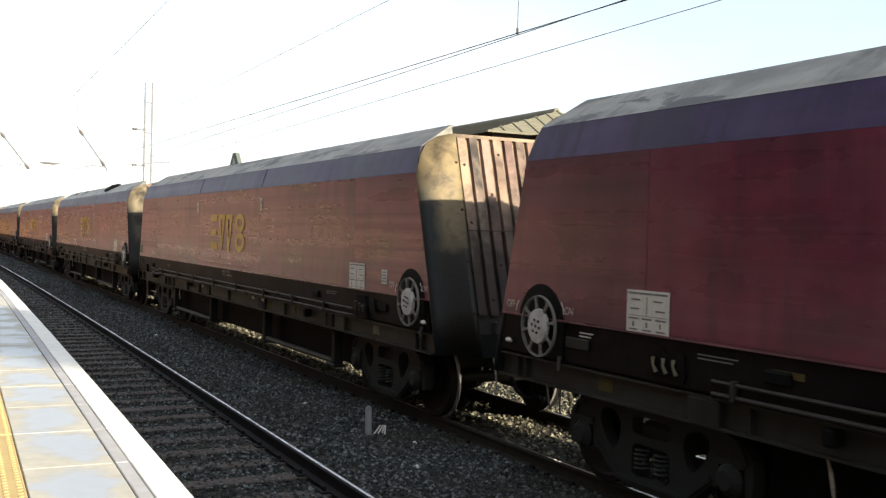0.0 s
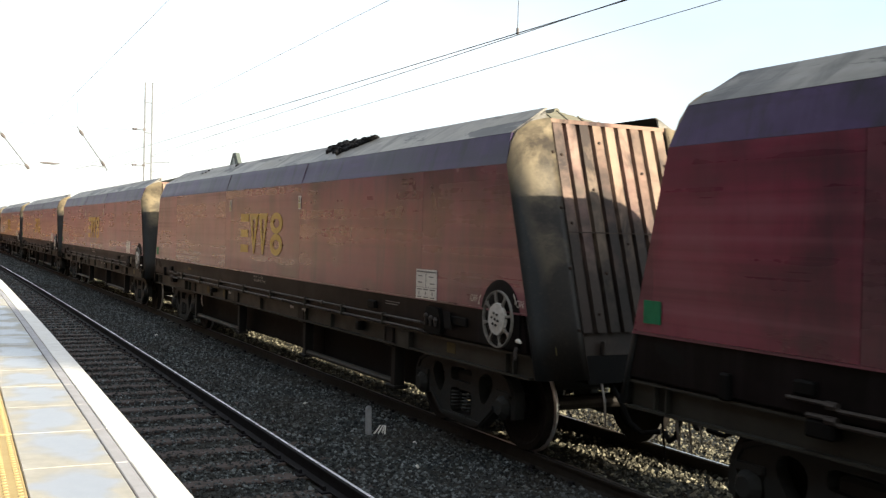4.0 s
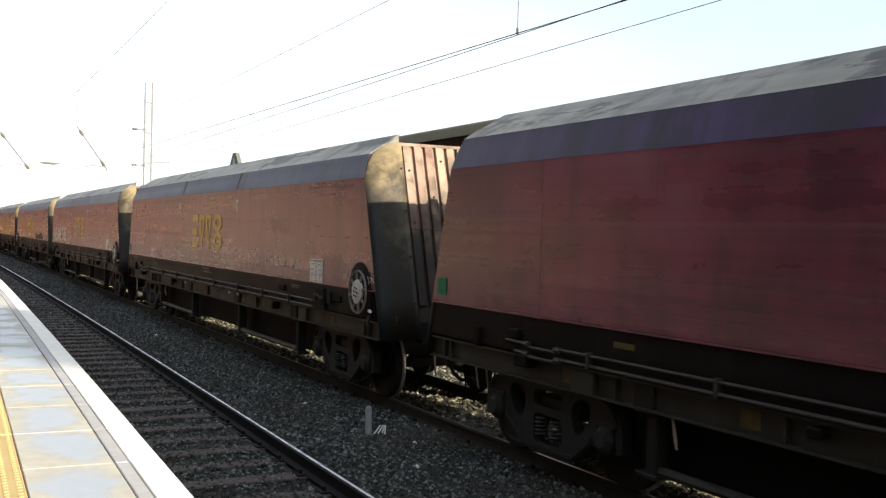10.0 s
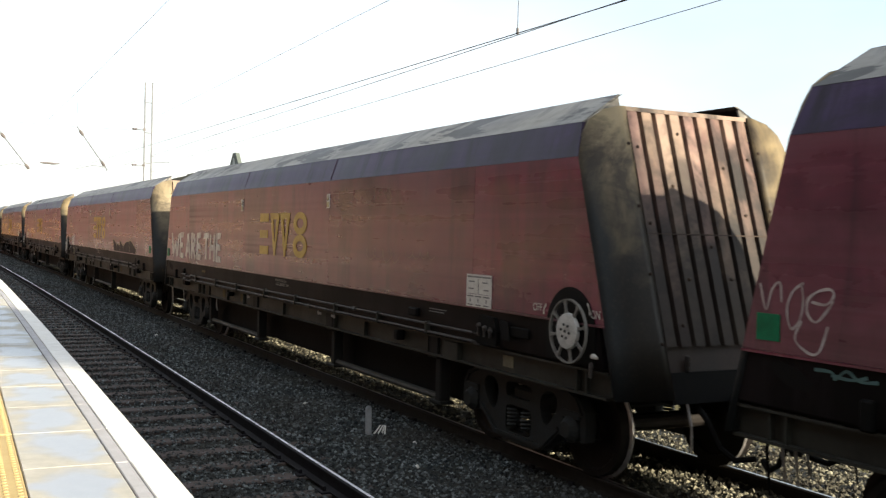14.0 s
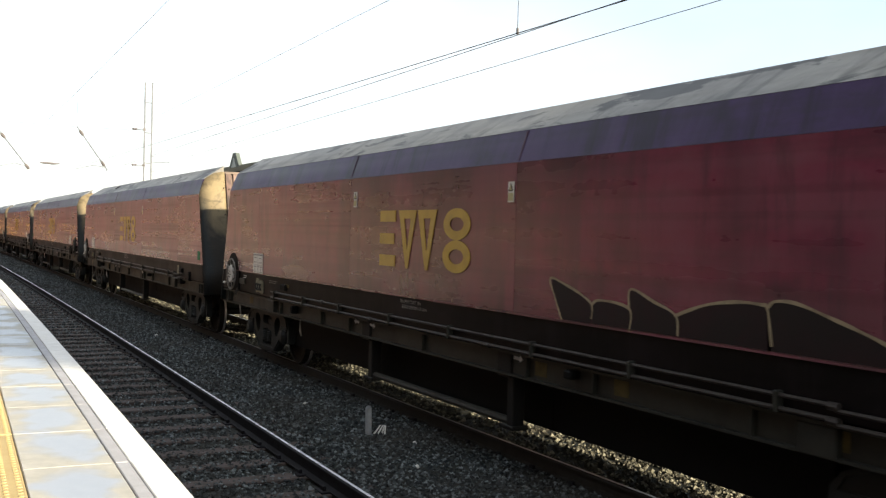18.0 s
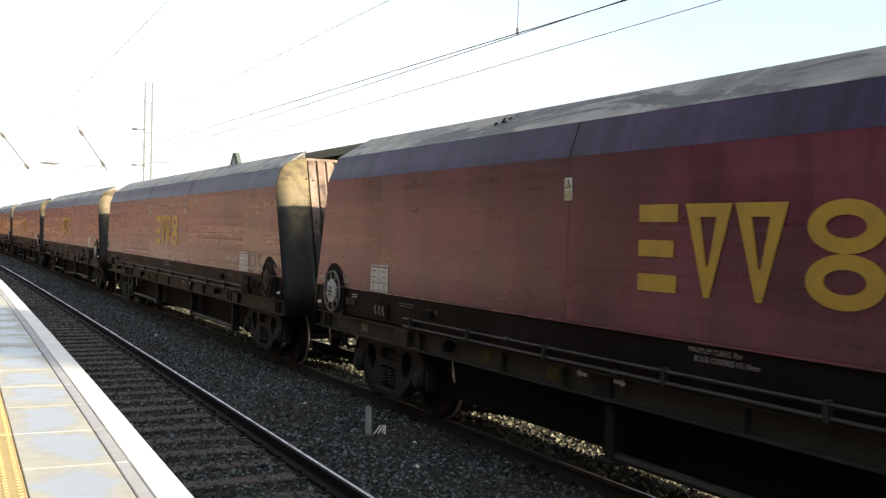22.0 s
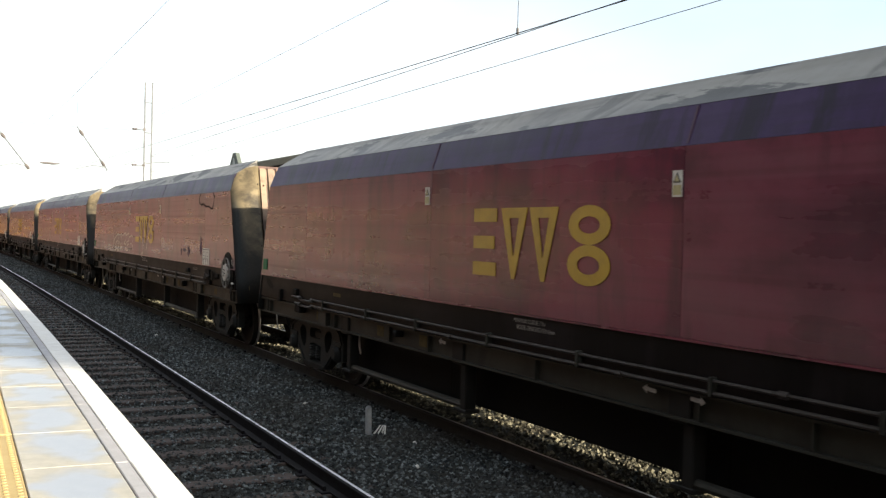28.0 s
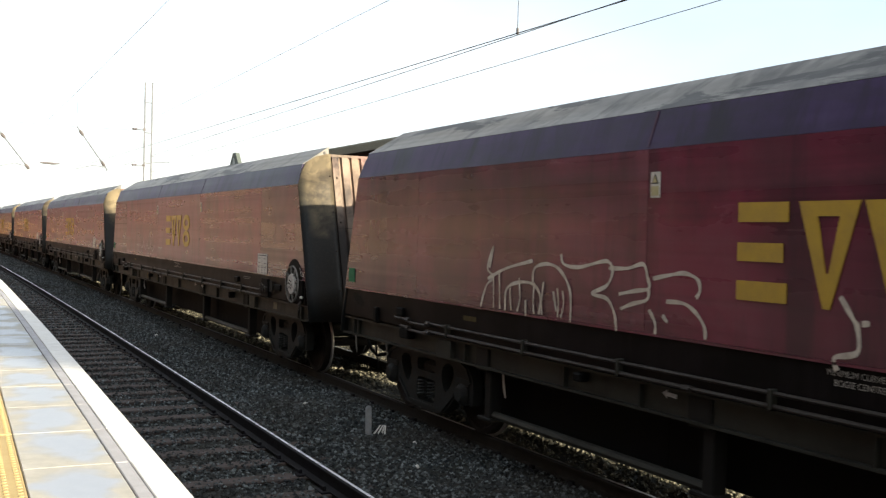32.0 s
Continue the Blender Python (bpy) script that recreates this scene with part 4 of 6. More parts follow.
def door_gear(w, way):
    """Door-gear columns under the solebar and the low bar between them; the two sides of a wagon differ."""
    for x in (-4.94, -1.60, 2.06, 5.40) if way > 0 else (-1.72, 1.86):
        c = part("column", COLUMN_BRACKET, None, w, "dusty black door-gear column", pose(x, 0, 0))
        for nm, me in (("post", COLUMN_POST), ("web", COLUMN_WEB), ("foot", COLUMN_FOOT)):
            part(nm, me, None, c)
    for x0, x1 in ((-4.94, -1.60), (2.06, 5.40)) if way > 0 else ((-1.72, 1.86),):
        part("low_bar", tube(bmesh.new(), [(x0, -1.14, 0.375), (x1, -1.14, 0.375)], 0.044, 8), GREY_STEEL, w, "worn steel bar under the hopper doors")


# ---------------------------------------------------------------- markings
FACE = -HALF - 0.004


def rect(x0, x1, z0, z1, y=FACE, depth=0.006):
    return boxed(x0, x1, y - depth, y + 0.001, z0, z1)


def hand_wheel(w, x, faded=False, lift=0.0):
    """Handbrake wheel in its soot-black arched recess, with its OFF and ON stencils."""
    z = 1.418 + lift
    pts = [(x - 0.05 + 0.385 * math.cos(a), 1.425 + lift + 0.385 * math.sin(a)) for a in np.linspace(-0.12, math.pi + 0.12, 22)]
    bm = prism(bmesh.new(), [(x + 0.33, 1.14), *pts, (x - 0.43, 1.14)], -HALF - 0.005, -HALF + 0.02)
    part("wheel_recess", bm, ARCH_BLACK, w, "soot-black arched recess behind the handbrake wheel")
    at = pose(x, -HALF - 0.055, z, 0, 11, 0)
    bm = lathe(bmesh.new(), [(0.05, -0.03), (0.156, -0.022), (0.163, -0.008), (0.163, 0.012), (0.06, 0.02)], 28, "y")
    mt = GREY_STEEL if faded else WHEEL_WHITE
    wheel = part("hand_wheel", bm, mt, w, "sooty grey handbrake wheel" if faded else "grubby white eight-spoked handbrake wheel", at)
    bm = bmesh.new()
    n = 32
    prof = [(0.274, -0.014), (0.287, -0.016), (0.290, 0.010), (0.275, 0.014)]
    rings = [[bm.verts.new((r * math.cos(k * math.tau / n), a, r * math.sin(k * math.tau / n))) for k in range(n)] for r, a in prof]
    for i in range(4):
        for k in range(n):
            bm.faces.new((rings[i][k], rings[i][(k + 1) % n], rings[(i + 1) % 4][(k + 1) % n], rings[(i + 1) % 4][k]))
    part("rim", bm, RIM_GREY if not faded else mt, wheel)
    for k in range(8):
        a = math.radians(22.5 + 45 * k)
        bm = bmesh.new()
        c, s = math.cos(a), math.sin(a)
        pts = []
        for r, hw in ((0.145, 0.030), (0.18, 0.013), (0.235, 0.011), (0.277, 0.028)):
            pts.append((r, hw))
        out = [(r * c - h * s, r * s + h * c) for r, h in pts] + [(r * c + h * s, r * s - h * c) for r, h in reversed(pts)]
        prism(bm, out, -0.012, 0.008)
        part("spoke", bm, RIM_GREY if not faded else mt, wheel)
    for k in range(7):
        a = k * math.tau / 6
        r = 0.0 if k == 6 else 0.062
        part("bolt", lathe(bmesh.new(), [(0.0145, -0.033), (0.012, -0.041)], 8, "y", (r * math.cos(a), 0, r * math.sin(a))), SIGN_INK, wheel)
    part("drop_lever", tube(bmesh.new(), [(x + 0.30, -HALF - 0.01, 1.16), (x + 0.35, -HALF - 0.05, 1.13), (x + 0.36, -HALF - 0.06, 1.05)], 0.02, 6), PIPE_STEEL, w)


TEXT_OFF, TEXT_ON = letters("OFF", 0.075, 0.85), letters("ON", 0.075, 0.85)
TEXT_CURVE, TEXT_BOGIE = letters("MINIMUM CURVE 70m", 0.042), letters("BOGIE CENTRES 13110mm", 0.042)
for me, ink in ((TEXT_OFF, STENCIL), (TEXT_ON, STENCIL), (TEXT_CURVE, FADED_STENCIL), (TEXT_BOGIE, FADED_STENCIL)):
    me.materials.append(ink)
ARROW = prism(bmesh.new(), [(0, 0), (0.055, 0.036), (0.055, 0.016), (0.165, 0.016), (0.165, -0.016), (0.055, -0.016), (0.055, -0.036)], -0.003, 0.003)
ARROW = mesh_of("arrow", ARROW, FADED_STENCIL)


def warning_sign(w, x, plain_one=False):
    s = part("warning_sign", rect(x - 0.056, x + 0.056, 2.585, 2.79), SIGN_WHITE, w, "small white and yellow electric warning sign")
    if not plain_one:
        part("yellow_field", rect(x - 0.046, x + 0.046, 2.60, 2.675, FACE - 0.007, 0.003), SIGN_YELLOW, s)
        part("triangle", prism(bmesh.new(), [(x - 0.043, 2.695), (x + 0.043, 2.695), (x, 2.775)], FACE - 0.010, FACE - 0.005), SIGN_INK, s)
        part("triangle", prism(bmesh.new(), [(x - 0.027, 2.704), (x + 0.027, 2.704), (x, 2.757)], FACE - 0.013, FACE - 0.009), SIGN_YELLOW, s)
    else:
        part("print_line", rect(x - 0.045, x + 0.045, 2.62, 2.66, FACE - 0.007, 0.003), GREY_STEEL, s)
        part("print_line", rect(x - 0.045, x + 0.045, 2.70, 2.77, FACE - 0.007, 0.003), GREY_STEEL, s)


def instruction_plate(w, x):
    p = part("instruction_plate", rect(x, x + 0.53, 1.50, 1.84), SIGN_WHITE, w, "white metal door instruction plate with small print")
    y = FACE - 0.007
    lines = [(0.02, 0.14, 1.806, 0.016), (0.15, 0.33, 1.806, 0.016), (0.34, 0.51, 1.806, 0.016),
             (0.06, 0.17, 1.757, 0.013), (0.34, 0.45, 1.752, 0.013), (0.05, 0.16, 1.682, 0.013), (0.37, 0.48, 1.675, 0.013),
             (0.015, 0.515, 1.632, 0.004)]
    for a in (0.03, 0.20, 0.37):
        lines += [(a, a + 0.125, 1.603, 0.013), (a + 0.01, a + 0.115, 1.515, 0.011), (a + 0.05, a + 0.068, 1.545, 0.040)]
    lines += [(0.255, 0.262, 1.64, 0.15)]
    for a, b, z, high in lines:
        part("print_line", rect(x + a, x + b, z, z + high, y, 0.002), PRINT_GREY, p)


def emblem(w, x=0.0):
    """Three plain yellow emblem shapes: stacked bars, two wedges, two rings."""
    z0, z1 = 1.84, 2.53
    h = z1 - z0
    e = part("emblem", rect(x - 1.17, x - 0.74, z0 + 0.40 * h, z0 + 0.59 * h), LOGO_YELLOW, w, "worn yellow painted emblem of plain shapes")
    for a, b in ((0.0, 0.20), (0.80, 1.0)):
        part("bar", rect(x - 1.17, x - 0.70, z0 + a * h, z0 + b * h), LOGO_YELLOW, e)
    for cx in (-0.36, 0.17):
        bm = bmesh.new()
        out = [(-0.25, z1), (0.25, z1), (0.03, z0 - 0.01), (-0.03, z0 - 0.01)]
        hole = [(-0.09, z1 - 0.10), (0.09, z1 - 0.10), (0.012, z0 + 0.22), (-0.012, z0 + 0.22)]
        q = [[bm.verts.new((x + cx + px, yy, pz)) for px, pz in loop] for loop, yy in ((out, FACE + 0.001), (out, FACE - 0.006), (hole, FACE - 0.006), (hole, FACE + 0.001))]
        for u, v in zip(q, q[1:]):
            for k in range(4):
                bm.faces.new((u[k], u[(k + 1) % 4], v[(k + 1) % 4], v[k]))
        part("wedge", bm, LOGO_YELLOW, e)
    for cz, r in ((z1 - 0.165, 0.175), (z0 + 0.17, 0.18)):
        bm = bmesh.new()
        q = [[bm.verts.new((x + 0.90 + (r * 1.78 - d) * math.cos(k * math.tau / 28), yy, cz + (r - d * 0.66) * math.sin(k * math.tau / 28))) for k in range(28)] for d, yy in ((0, FACE + 0.001), (0, FACE - 0.006), (0.15, FACE - 0.006), (0.15, FACE + 0.001))]
        for u, v in zip(q, q[1:]):
            for k in range(28):
                bm.faces.new((u[k], u[(k + 1) % 28], v[(k + 1) % 28], v[k]))
        part("ring", bm, LOGO_YELLOW, e)


def strokes(w, name, label, lines, width, material, y=FACE - 0.002):
    """Sprayed lines on the side, each a smooth stroke through its knots and a part of its own."""
    for i, k in enumerate(lines):
        part(name, ribbon(bmesh.new(), curvy(k), width, y - 0.0004 * i), material, w, label)


GLYPHS = {"W": [[(0, 1), (0.22, 0), (0.5, 0.62), (0.78, 0), (1, 1)]], "E": [[(0.12, 0), (0.12, 1)], [(0.1, 0.93), (0.9, 0.95)], [(0.1, 0.52), (0.8, 0.5)], [(0.1, 0.07), (0.95, 0.06)]],
          "A": [[(0, 0), (0.42, 1)], [(0.45, 1), (0.95, 0)], [(0.2, 0.33), (0.75, 0.33)]], "R": [[(0.12, 0), (0.12, 1)], [(0.1, 0.95), (0.75, 0.86), (0.8, 0.6), (0.15, 0.47)], [(0.35, 0.47), (0.95, 0)]],
          "T": [[(0, 0.92), (1, 0.95)], [(0.5, 0.95), (0.46, 0)]], "H": [[(0.1, 0), (0.12, 1)], [(0.88, 0), (0.9, 1)], [(0.1, 0.5), (0.9, 0.46)]]}


def rough_stroke(bm, p, q, width, y0, y1, rng):
    """One pull of a paint roller: a flat stroke with uneven sides and ragged ends."""
    d = Vector((q[0] - p[0], q[1] - p[1]))
    k = Vector((-d.y, d.x)).normalized() * width / 2
    left, right = [], []
    for i in range(11):
        t = i / 10
        c = Vector(p) + d * t
        for side, out in ((1, left), (-1, right)):
            e = c + k * side * rng.uniform(0.86, 1.10)
            if i in (0, 10):
                e = e + d.normalized() * rng.uniform(-0.035, 0.03)
            out.append((e.x, e.y))
    prism(bm, left + right[::-1], y0, y1)


def roller_words(w, words, x, z, high):
    """Rough block capitals put on with a wide paint roller, letter by letter."""
    rng = random.Random(12)
    for word in words.split():
        for ch in word:
            wide = 0.70 if ch == "W" else 0.40
            bm = bmesh.new()
            for k, line in enumerate(GLYPHS[ch]):
                for m, (p, q) in enumerate(zip(line, line[1:])):
                    d = FACE - 0.003 - 0.0009 * (2 * k + m)
                    rough_stroke(bm, (x + p[0] * wide, z + p[1] * high), (x + q[0] * wide, z + q[1] * high), 0.12, d, FACE, rng)
            part("painted_letter", bm, ROLLER_WHITE, w, "rough white roller-painted capital letter")
            x += wide + 0.085
            z += 0.002
        x += 0.125


# ---------------------------------------------------------------- the train
base = build_wagon()
# markings of each wagon: end with the handbrake wheel (1 leading, -1 trailing), sign offsets, faded wheel
FORM = {-1: (-1, -2.0, 2.2, False), 0: (1, -2.3, 2.2, False), 1: (1, -1.85, 2.1, False), 2: (1, -2.0, 2.0, False), 3: (1, -2.42, 2.25, False), 4: (1, -2.3, 2.1, False), 5: (-1, -2.02, 2.03, False),
        6: (-1, -2.2, 2.2, False), 7: (1, -2.0, 1.92, True), 8: (1, -2.3, 2.05, False), 9: (1, -2.1, 2.0, False), 10: (1, -2.2, 2.2, False)}
wagons = {}
FIRST, LAST = -2, 15
for n in range(FIRST, LAST + 1):
    wagons[n] = base if n == FIRST else copy_thing(base, pose(0, TRAIN_Y, 0))
for n, w in wagons.items():
    way, s1, s2, faded = FORM.get(n, (1, -2.2, 2.1, False))
    words = "dusty maroon open coal hopper wagon coupled in the moving train"
    if n == 4:
        words = "maroon hopper wagon with rough white painted words on its side"
    elif n in (3, 7, 9, 10):
        words = "maroon hopper wagon with pale sprayed scribbles on its side"
    elif n == 5:
        words = "maroon hopper wagon with an olive sprayed outline on its side"
    elif n == 1:
        words = "maroon hopper wagon with coal spilled over its coping"
    tagged(w, words, "hopper wagon", "wagons of the coal train")
    c = (8.14 if n == 7 else 8.30) if way > 0 else -7.92
    lift = {0: 0.025, 3: 0.045}.get(n, 0.0)
    hand_wheel(w, c, faded, lift)
    door_gear(w, way)
    brake_pipes(w, way)
    part("stencil_off", TEXT_OFF, None, w, "white stencilled word", pose(c - 0.665, FACE - 0.002, 1.555 + lift))
    part("stencil_on", TEXT_ON, None, w, "white stencilled word", pose(c + (0.355 if way < 0 else 0.275), FACE - 0.008, 1.555 + lift))
    strokes(w, "stencil_arrow", "white curved arrow", [[(c - 0.44, 1.63), (c - 0.475, 1.58), (c - 0.48, 1.53)]], 0.02, STENCIL)
    strokes(w, "stencil_arrow", "white curved arrow", [[(c + 0.22, 1.68), (c + 0.255, 1.63), (c + 0.26, 1.58)]] if way > 0 else [[(c + 0.30, 1.66), (c + 0.335, 1.61), (c + 0.34, 1.55)]], 0.02, STENCIL, FACE - 0.008)
    instruction_plate(w, 6.31 if way > 0 else -6.66)
    g = -8.54 if way > 0 else 8.33
    part("green_patch", rect(g, g + 0.21, 1.58, 1.765), GREEN_PATCH, w, "green painted patch")
    if n % 2:
        part("corner_label", pan_mesh(1, -1.09, -0.94, 1.12, 1.20, 0.03, 0.072), OCHRE_LABEL, w, "faded ochre label on the corner")
    warning_sign(w, s1)
    warning_sign(w, s2)
    emblem(w, 0.06 if n == 1 else 0.0)
    part("stencil_line", TEXT_CURVE, None, w, "small white stencilled line", pose(-0.36 if way > 0 else -0.56, -1.2895, 1.412, -2, 0, 0))
    part("stencil_line", TEXT_BOGIE, None, w, "small white stencilled line", pose(-0.30 if way > 0 else -0.50, -1.2895, 1.348, -2, 0, 0))
    part("arrow", ARROW, None, w, "small white arrow", pose(1.66 if way > 0 else -2.04, -1.28, 1.055, 0, 3, 0))
    part("arrow", ARROW, None, w, "small white arrow", pose(2.40 if way > 0 else -1.33, -1.28, 1.045, 0, 183, 0))
    part("arrow", ARROW, None, w, "small white arrow", pose(-1.98 if way > 0 else 2.28, -1.28, 1.05, 0, 3 if way > 0 else 183, 0))
    d = 1 if way > 0 else -1
    part("data_plate", hexa(bmesh.new(), [(u if d > 0 else u - 0.55, v, q) for v0 in (0.0, 0.01) for u, v, q in ((7.04, -1.325 + v0, 1.405), (7.20, -1.325 + v0, 1.395), (7.27, -1.345 + v0, 1.215), (7.11, -1.345 + v0, 1.225))]), PALE_LABEL if n in (2, 6) else BLACK_STEEL, w, "tilted grey metal data plate")
    if way > 0:
        p0 = 6.58
        bm = prism(bmesh.new(), [(p0 + 0.02, 1.13), (p0, 1.30), (p0 + 0.06, 1.43), (p0 + 0.34, 1.42), (p0 + 0.42, 1.28), (p0 + 0.40, 1.13)], -1.335, -1.28)
        valve = part("brake_valve", bm, BLACK_STEEL, w, "sooty brake valve with three pale handles")
        for k in range(3):
            x = p0 + 0.08 + 0.12 * k
            bm = lathe(bmesh.new(), [(0.026, -1.33), (0.032, -1.345), (0.026, -1.365), (0.012, -1.372)], 12, "y", (x, 0, 1.32 - 0.02 * k))
            box(bm, x - 0.012, x + 0.012, -1.365, -1.335, 1.21, 1.32, bevel=0.005)
            part("valve_handle", bm, PIPE_STEEL, valve)
    else:
        p0 = -6.55 if n != -1 else -6.37
        bm = prism(bmesh.new(), [(p0 + 0.02, 1.16), (p0, 1.33), (p0 + 0.05, 1.41), (p0 + 0.16, 1.40), (p0 + 0.22, 1.36), (p0 + 0.30, 1.39), (p0 + 0.41, 1.36), (p0 + 0.43, 1.20), (p0 + 0.40, 1.15), (p0 + 0.2, 1.17)], -1.302, -1.283)
        valve = part("brake_valve", bm, VALVE_CREAM if n == 5 else SKIRT_STEEL, w, "stained cream valve panel with three dark levers" if n == 5 else "sooty valve panel with three pale levers")
        for k in range(3):
            x = p0 + 0.08 + 0.12 * k
            bm = tube(bmesh.new(), [(x - 0.02, -1.31, 1.32), (x, -1.33, 1.27), (x + 0.03, -1.32, 1.21)], [0.017, 0.010, 0.018], 7)
            part("valve_handle", bm, SIGN_INK if n == 5 else VALVE_CREAM, valve)
    for k in range(3 if d < 0 else 0):
        part("stencil_bar", rect(d * 7.25 - 0.11, d * 7.25 + 0.09 - 0.03 * k, 1.405 - 0.03 * k, 1.417 - 0.03 * k, -1.286, 0.003), STENCIL, w)
    for k in range(2):
        part("stencil_bar", rect(d * 5.6 - 0.22, d * 5.6 + 0.20 - 0.05 * k, 1.395 - 0.03 * k, 1.405 - 0.03 * k, -1.286, 0.003), PRINT_GREY, w)
    lx = -5.15 if d > 0 else -4.92
    part("stencil_bar", rect(lx - 0.14, lx + 0.14, 1.335, 1.385, -1.286, 0.003), OCHRE_LABEL, w)
    p0, p1 = sorted((d * 7.2, d * 7.55))
    part("lever_bracket", boxed(p0, p1, -1.31, -1.286, 1.26, 1.36, bevel=0.01), BLACK_STEEL if way > 0 else GREY_STEEL, w)
    lx = d * 8.66 if d > 0 else -8.5
    part("release_handle", tube(bmesh.new(), [(lx - 0.05, -1.29, 1.235), (lx - 0.02, -1.33, 1.232), (lx + 0.05, -1.335, 1.225)], [0.018, 0.024, 0.014], 7), SIGN_WHITE, w, "small white release handle")
    for x in (2.51, 3.76, 6.03):
        part("frame_label", rect(-way * x - 0.1 if n % 3 else way * x - 0.1, -way * x + 0.1 if n % 3 else way * x + 0.1, 0.92, 1.055, -1.216, 0.004), OCHRE_LABEL, w)
    part("frame_label", rect(6.95 if way > 0 else -7.15, 7.15 if way > 0 else -6.95, 0.93, 1.045, -1.216, 0.004), OCHRE_LABEL if n % 2 else PALE_LABEL, w)

roller_words(wagons[4], "WE ARE THE", -8.05, 1.60, 0.52)

def scribble(x0, x1, z, high, loops, seed, curl=0.5):
    """A looping line of sprayed handwriting from x0 to x1."""
    rng = random.Random(seed)
    out = []
    n = loops * 4
    for i in range(n + 1):
        t = i / n
        k = math.sin(i * math.pi / 2)
        out.append((x0 + (x1 - x0) * t + curl * (x1 - x0) / loops * 0.5 * math.cos(i * math.pi / 2) * rng.uniform(0.4, 1.2), z + high * 0.5 * k * rng.uniform(0.6, 1.15)))
    return out


def spray(n, x0, x1, z, high, loops, seed, width=0.035, material=SPRAY_GREY, curl=0.5, label="pale looping sprayed scribble"):
    strokes(wagons[n], "scribble", label, [scribble(x0, x1, z, high, loops, seed, curl)], width, material)


strokes(wagons[3], "scribble", "thin chalky handwriting sprayed on the side", [[(2.18, 1.78), (2.23, 1.83), (2.3, 1.79), (2.39, 1.64), (2.48, 1.57), (2.53, 1.61), (2.57, 1.76), (2.62, 1.8), (2.67, 1.74), (2.74, 1.63), (2.83, 1.54), (2.97, 1.49), (3.06, 1.55), (3.08, 1.68), (3.06, 1.8), (3.03, 1.87)], [(3.03, 1.87), (3.11, 1.8), (3.24, 1.76), (3.48, 1.72), (3.38, 1.7), (3.26, 1.63), (3.16, 1.51), (3.13, 1.64), (3.1, 1.78)], [(3.48, 1.72), (3.61, 1.7), (3.71, 1.71), (3.75, 1.8), (3.69, 1.89), (3.6, 1.91), (3.5, 1.85), (3.48, 1.73), (3.5, 1.63), (3.57, 1.55), (3.68, 1.52), (3.79, 1.56), (3.88, 1.67), (3.94, 1.84), (3.98, 1.92), (4.03, 1.9), (4.08, 1.76), (4.12, 1.64), (4.16, 1.59), (4.22, 1.64), (4.26, 1.76), (4.31, 1.85), (4.36, 1.9), (4.42, 1.85), (4.49, 1.73), (4.56, 1.61)]], 0.019, SPRAY_GREY)
strokes(wagons[3], "scribble", "thin sprayed flower shape", [[(4.2, 2.23), (4.33, 2.24), (4.46, 2.26), (4.43, 2.31), (4.33, 2.35), (4.26, 2.36), (4.26, 2.41), (4.31, 2.43), (4.41, 2.39), (4.46, 2.32), (4.47, 2.25)], [(4.29, 2.21), (4.41, 2.2), (4.5, 2.19), (4.54, 2.12), (4.55, 2.04)], [(4.46, 2.41), (4.47, 2.27)], [(4.6, 2.47), (4.53, 2.42), (4.48, 2.34), (4.47, 2.27), (4.57, 2.32), (4.66, 2.39), (4.64, 2.44), (4.6, 2.47)], [(4.53, 1.98), (4.55, 1.96)]], 0.018, SPRAY_BUFF)
strokes(wagons[3], "scribble", "thin chalky handwriting sprayed on the side", [[(-1.63, 1.68), (-1.53, 1.84), (-1.43, 1.91), (-1.3, 1.83), (-1.19, 1.67), (-1.12, 1.58), (-1.07, 1.68), (-1.06, 1.81), (-1.0, 1.84), (-0.9, 1.76), (-0.8, 1.65), (-0.69, 1.61), (-0.61, 1.66), (-0.58, 1.75)], [(-0.53, 1.77), (-0.48, 1.81), (-0.4, 1.81)], [(-0.09, 1.69), (-0.13, 1.59), (-0.17, 1.55)], [(0.19, 1.89), (0.11, 1.9), (0.01, 1.85), (-0.01, 1.77), (0.04, 1.66), (0.16, 1.56), (0.3, 1.53), (0.37, 1.58), (0.34, 1.72), (0.27, 1.84), (0.19, 1.88)]], 0.013, SPRAY_GREY)
strokes(wagons[3], "scribble", "thin chalky handwriting sprayed on the side", [[(0.38, 1.56), (0.39, 1.72), (0.33, 1.89), (0.43, 1.73), (0.5, 1.5), (0.57, 1.57), (0.68, 1.65), (0.8, 1.69), (0.64, 1.72), (0.48, 1.79), (0.34, 1.89)], [(0.8, 1.69), (0.96, 1.69), (1.08, 1.73), (1.09, 1.8), (1.02, 1.86), (0.95, 1.82), (0.94, 1.74), (1.0, 1.63), (1.13, 1.55), (1.3, 1.52), (1.43, 1.55), (1.52, 1.62)]], 0.015, SPRAY_GREY)
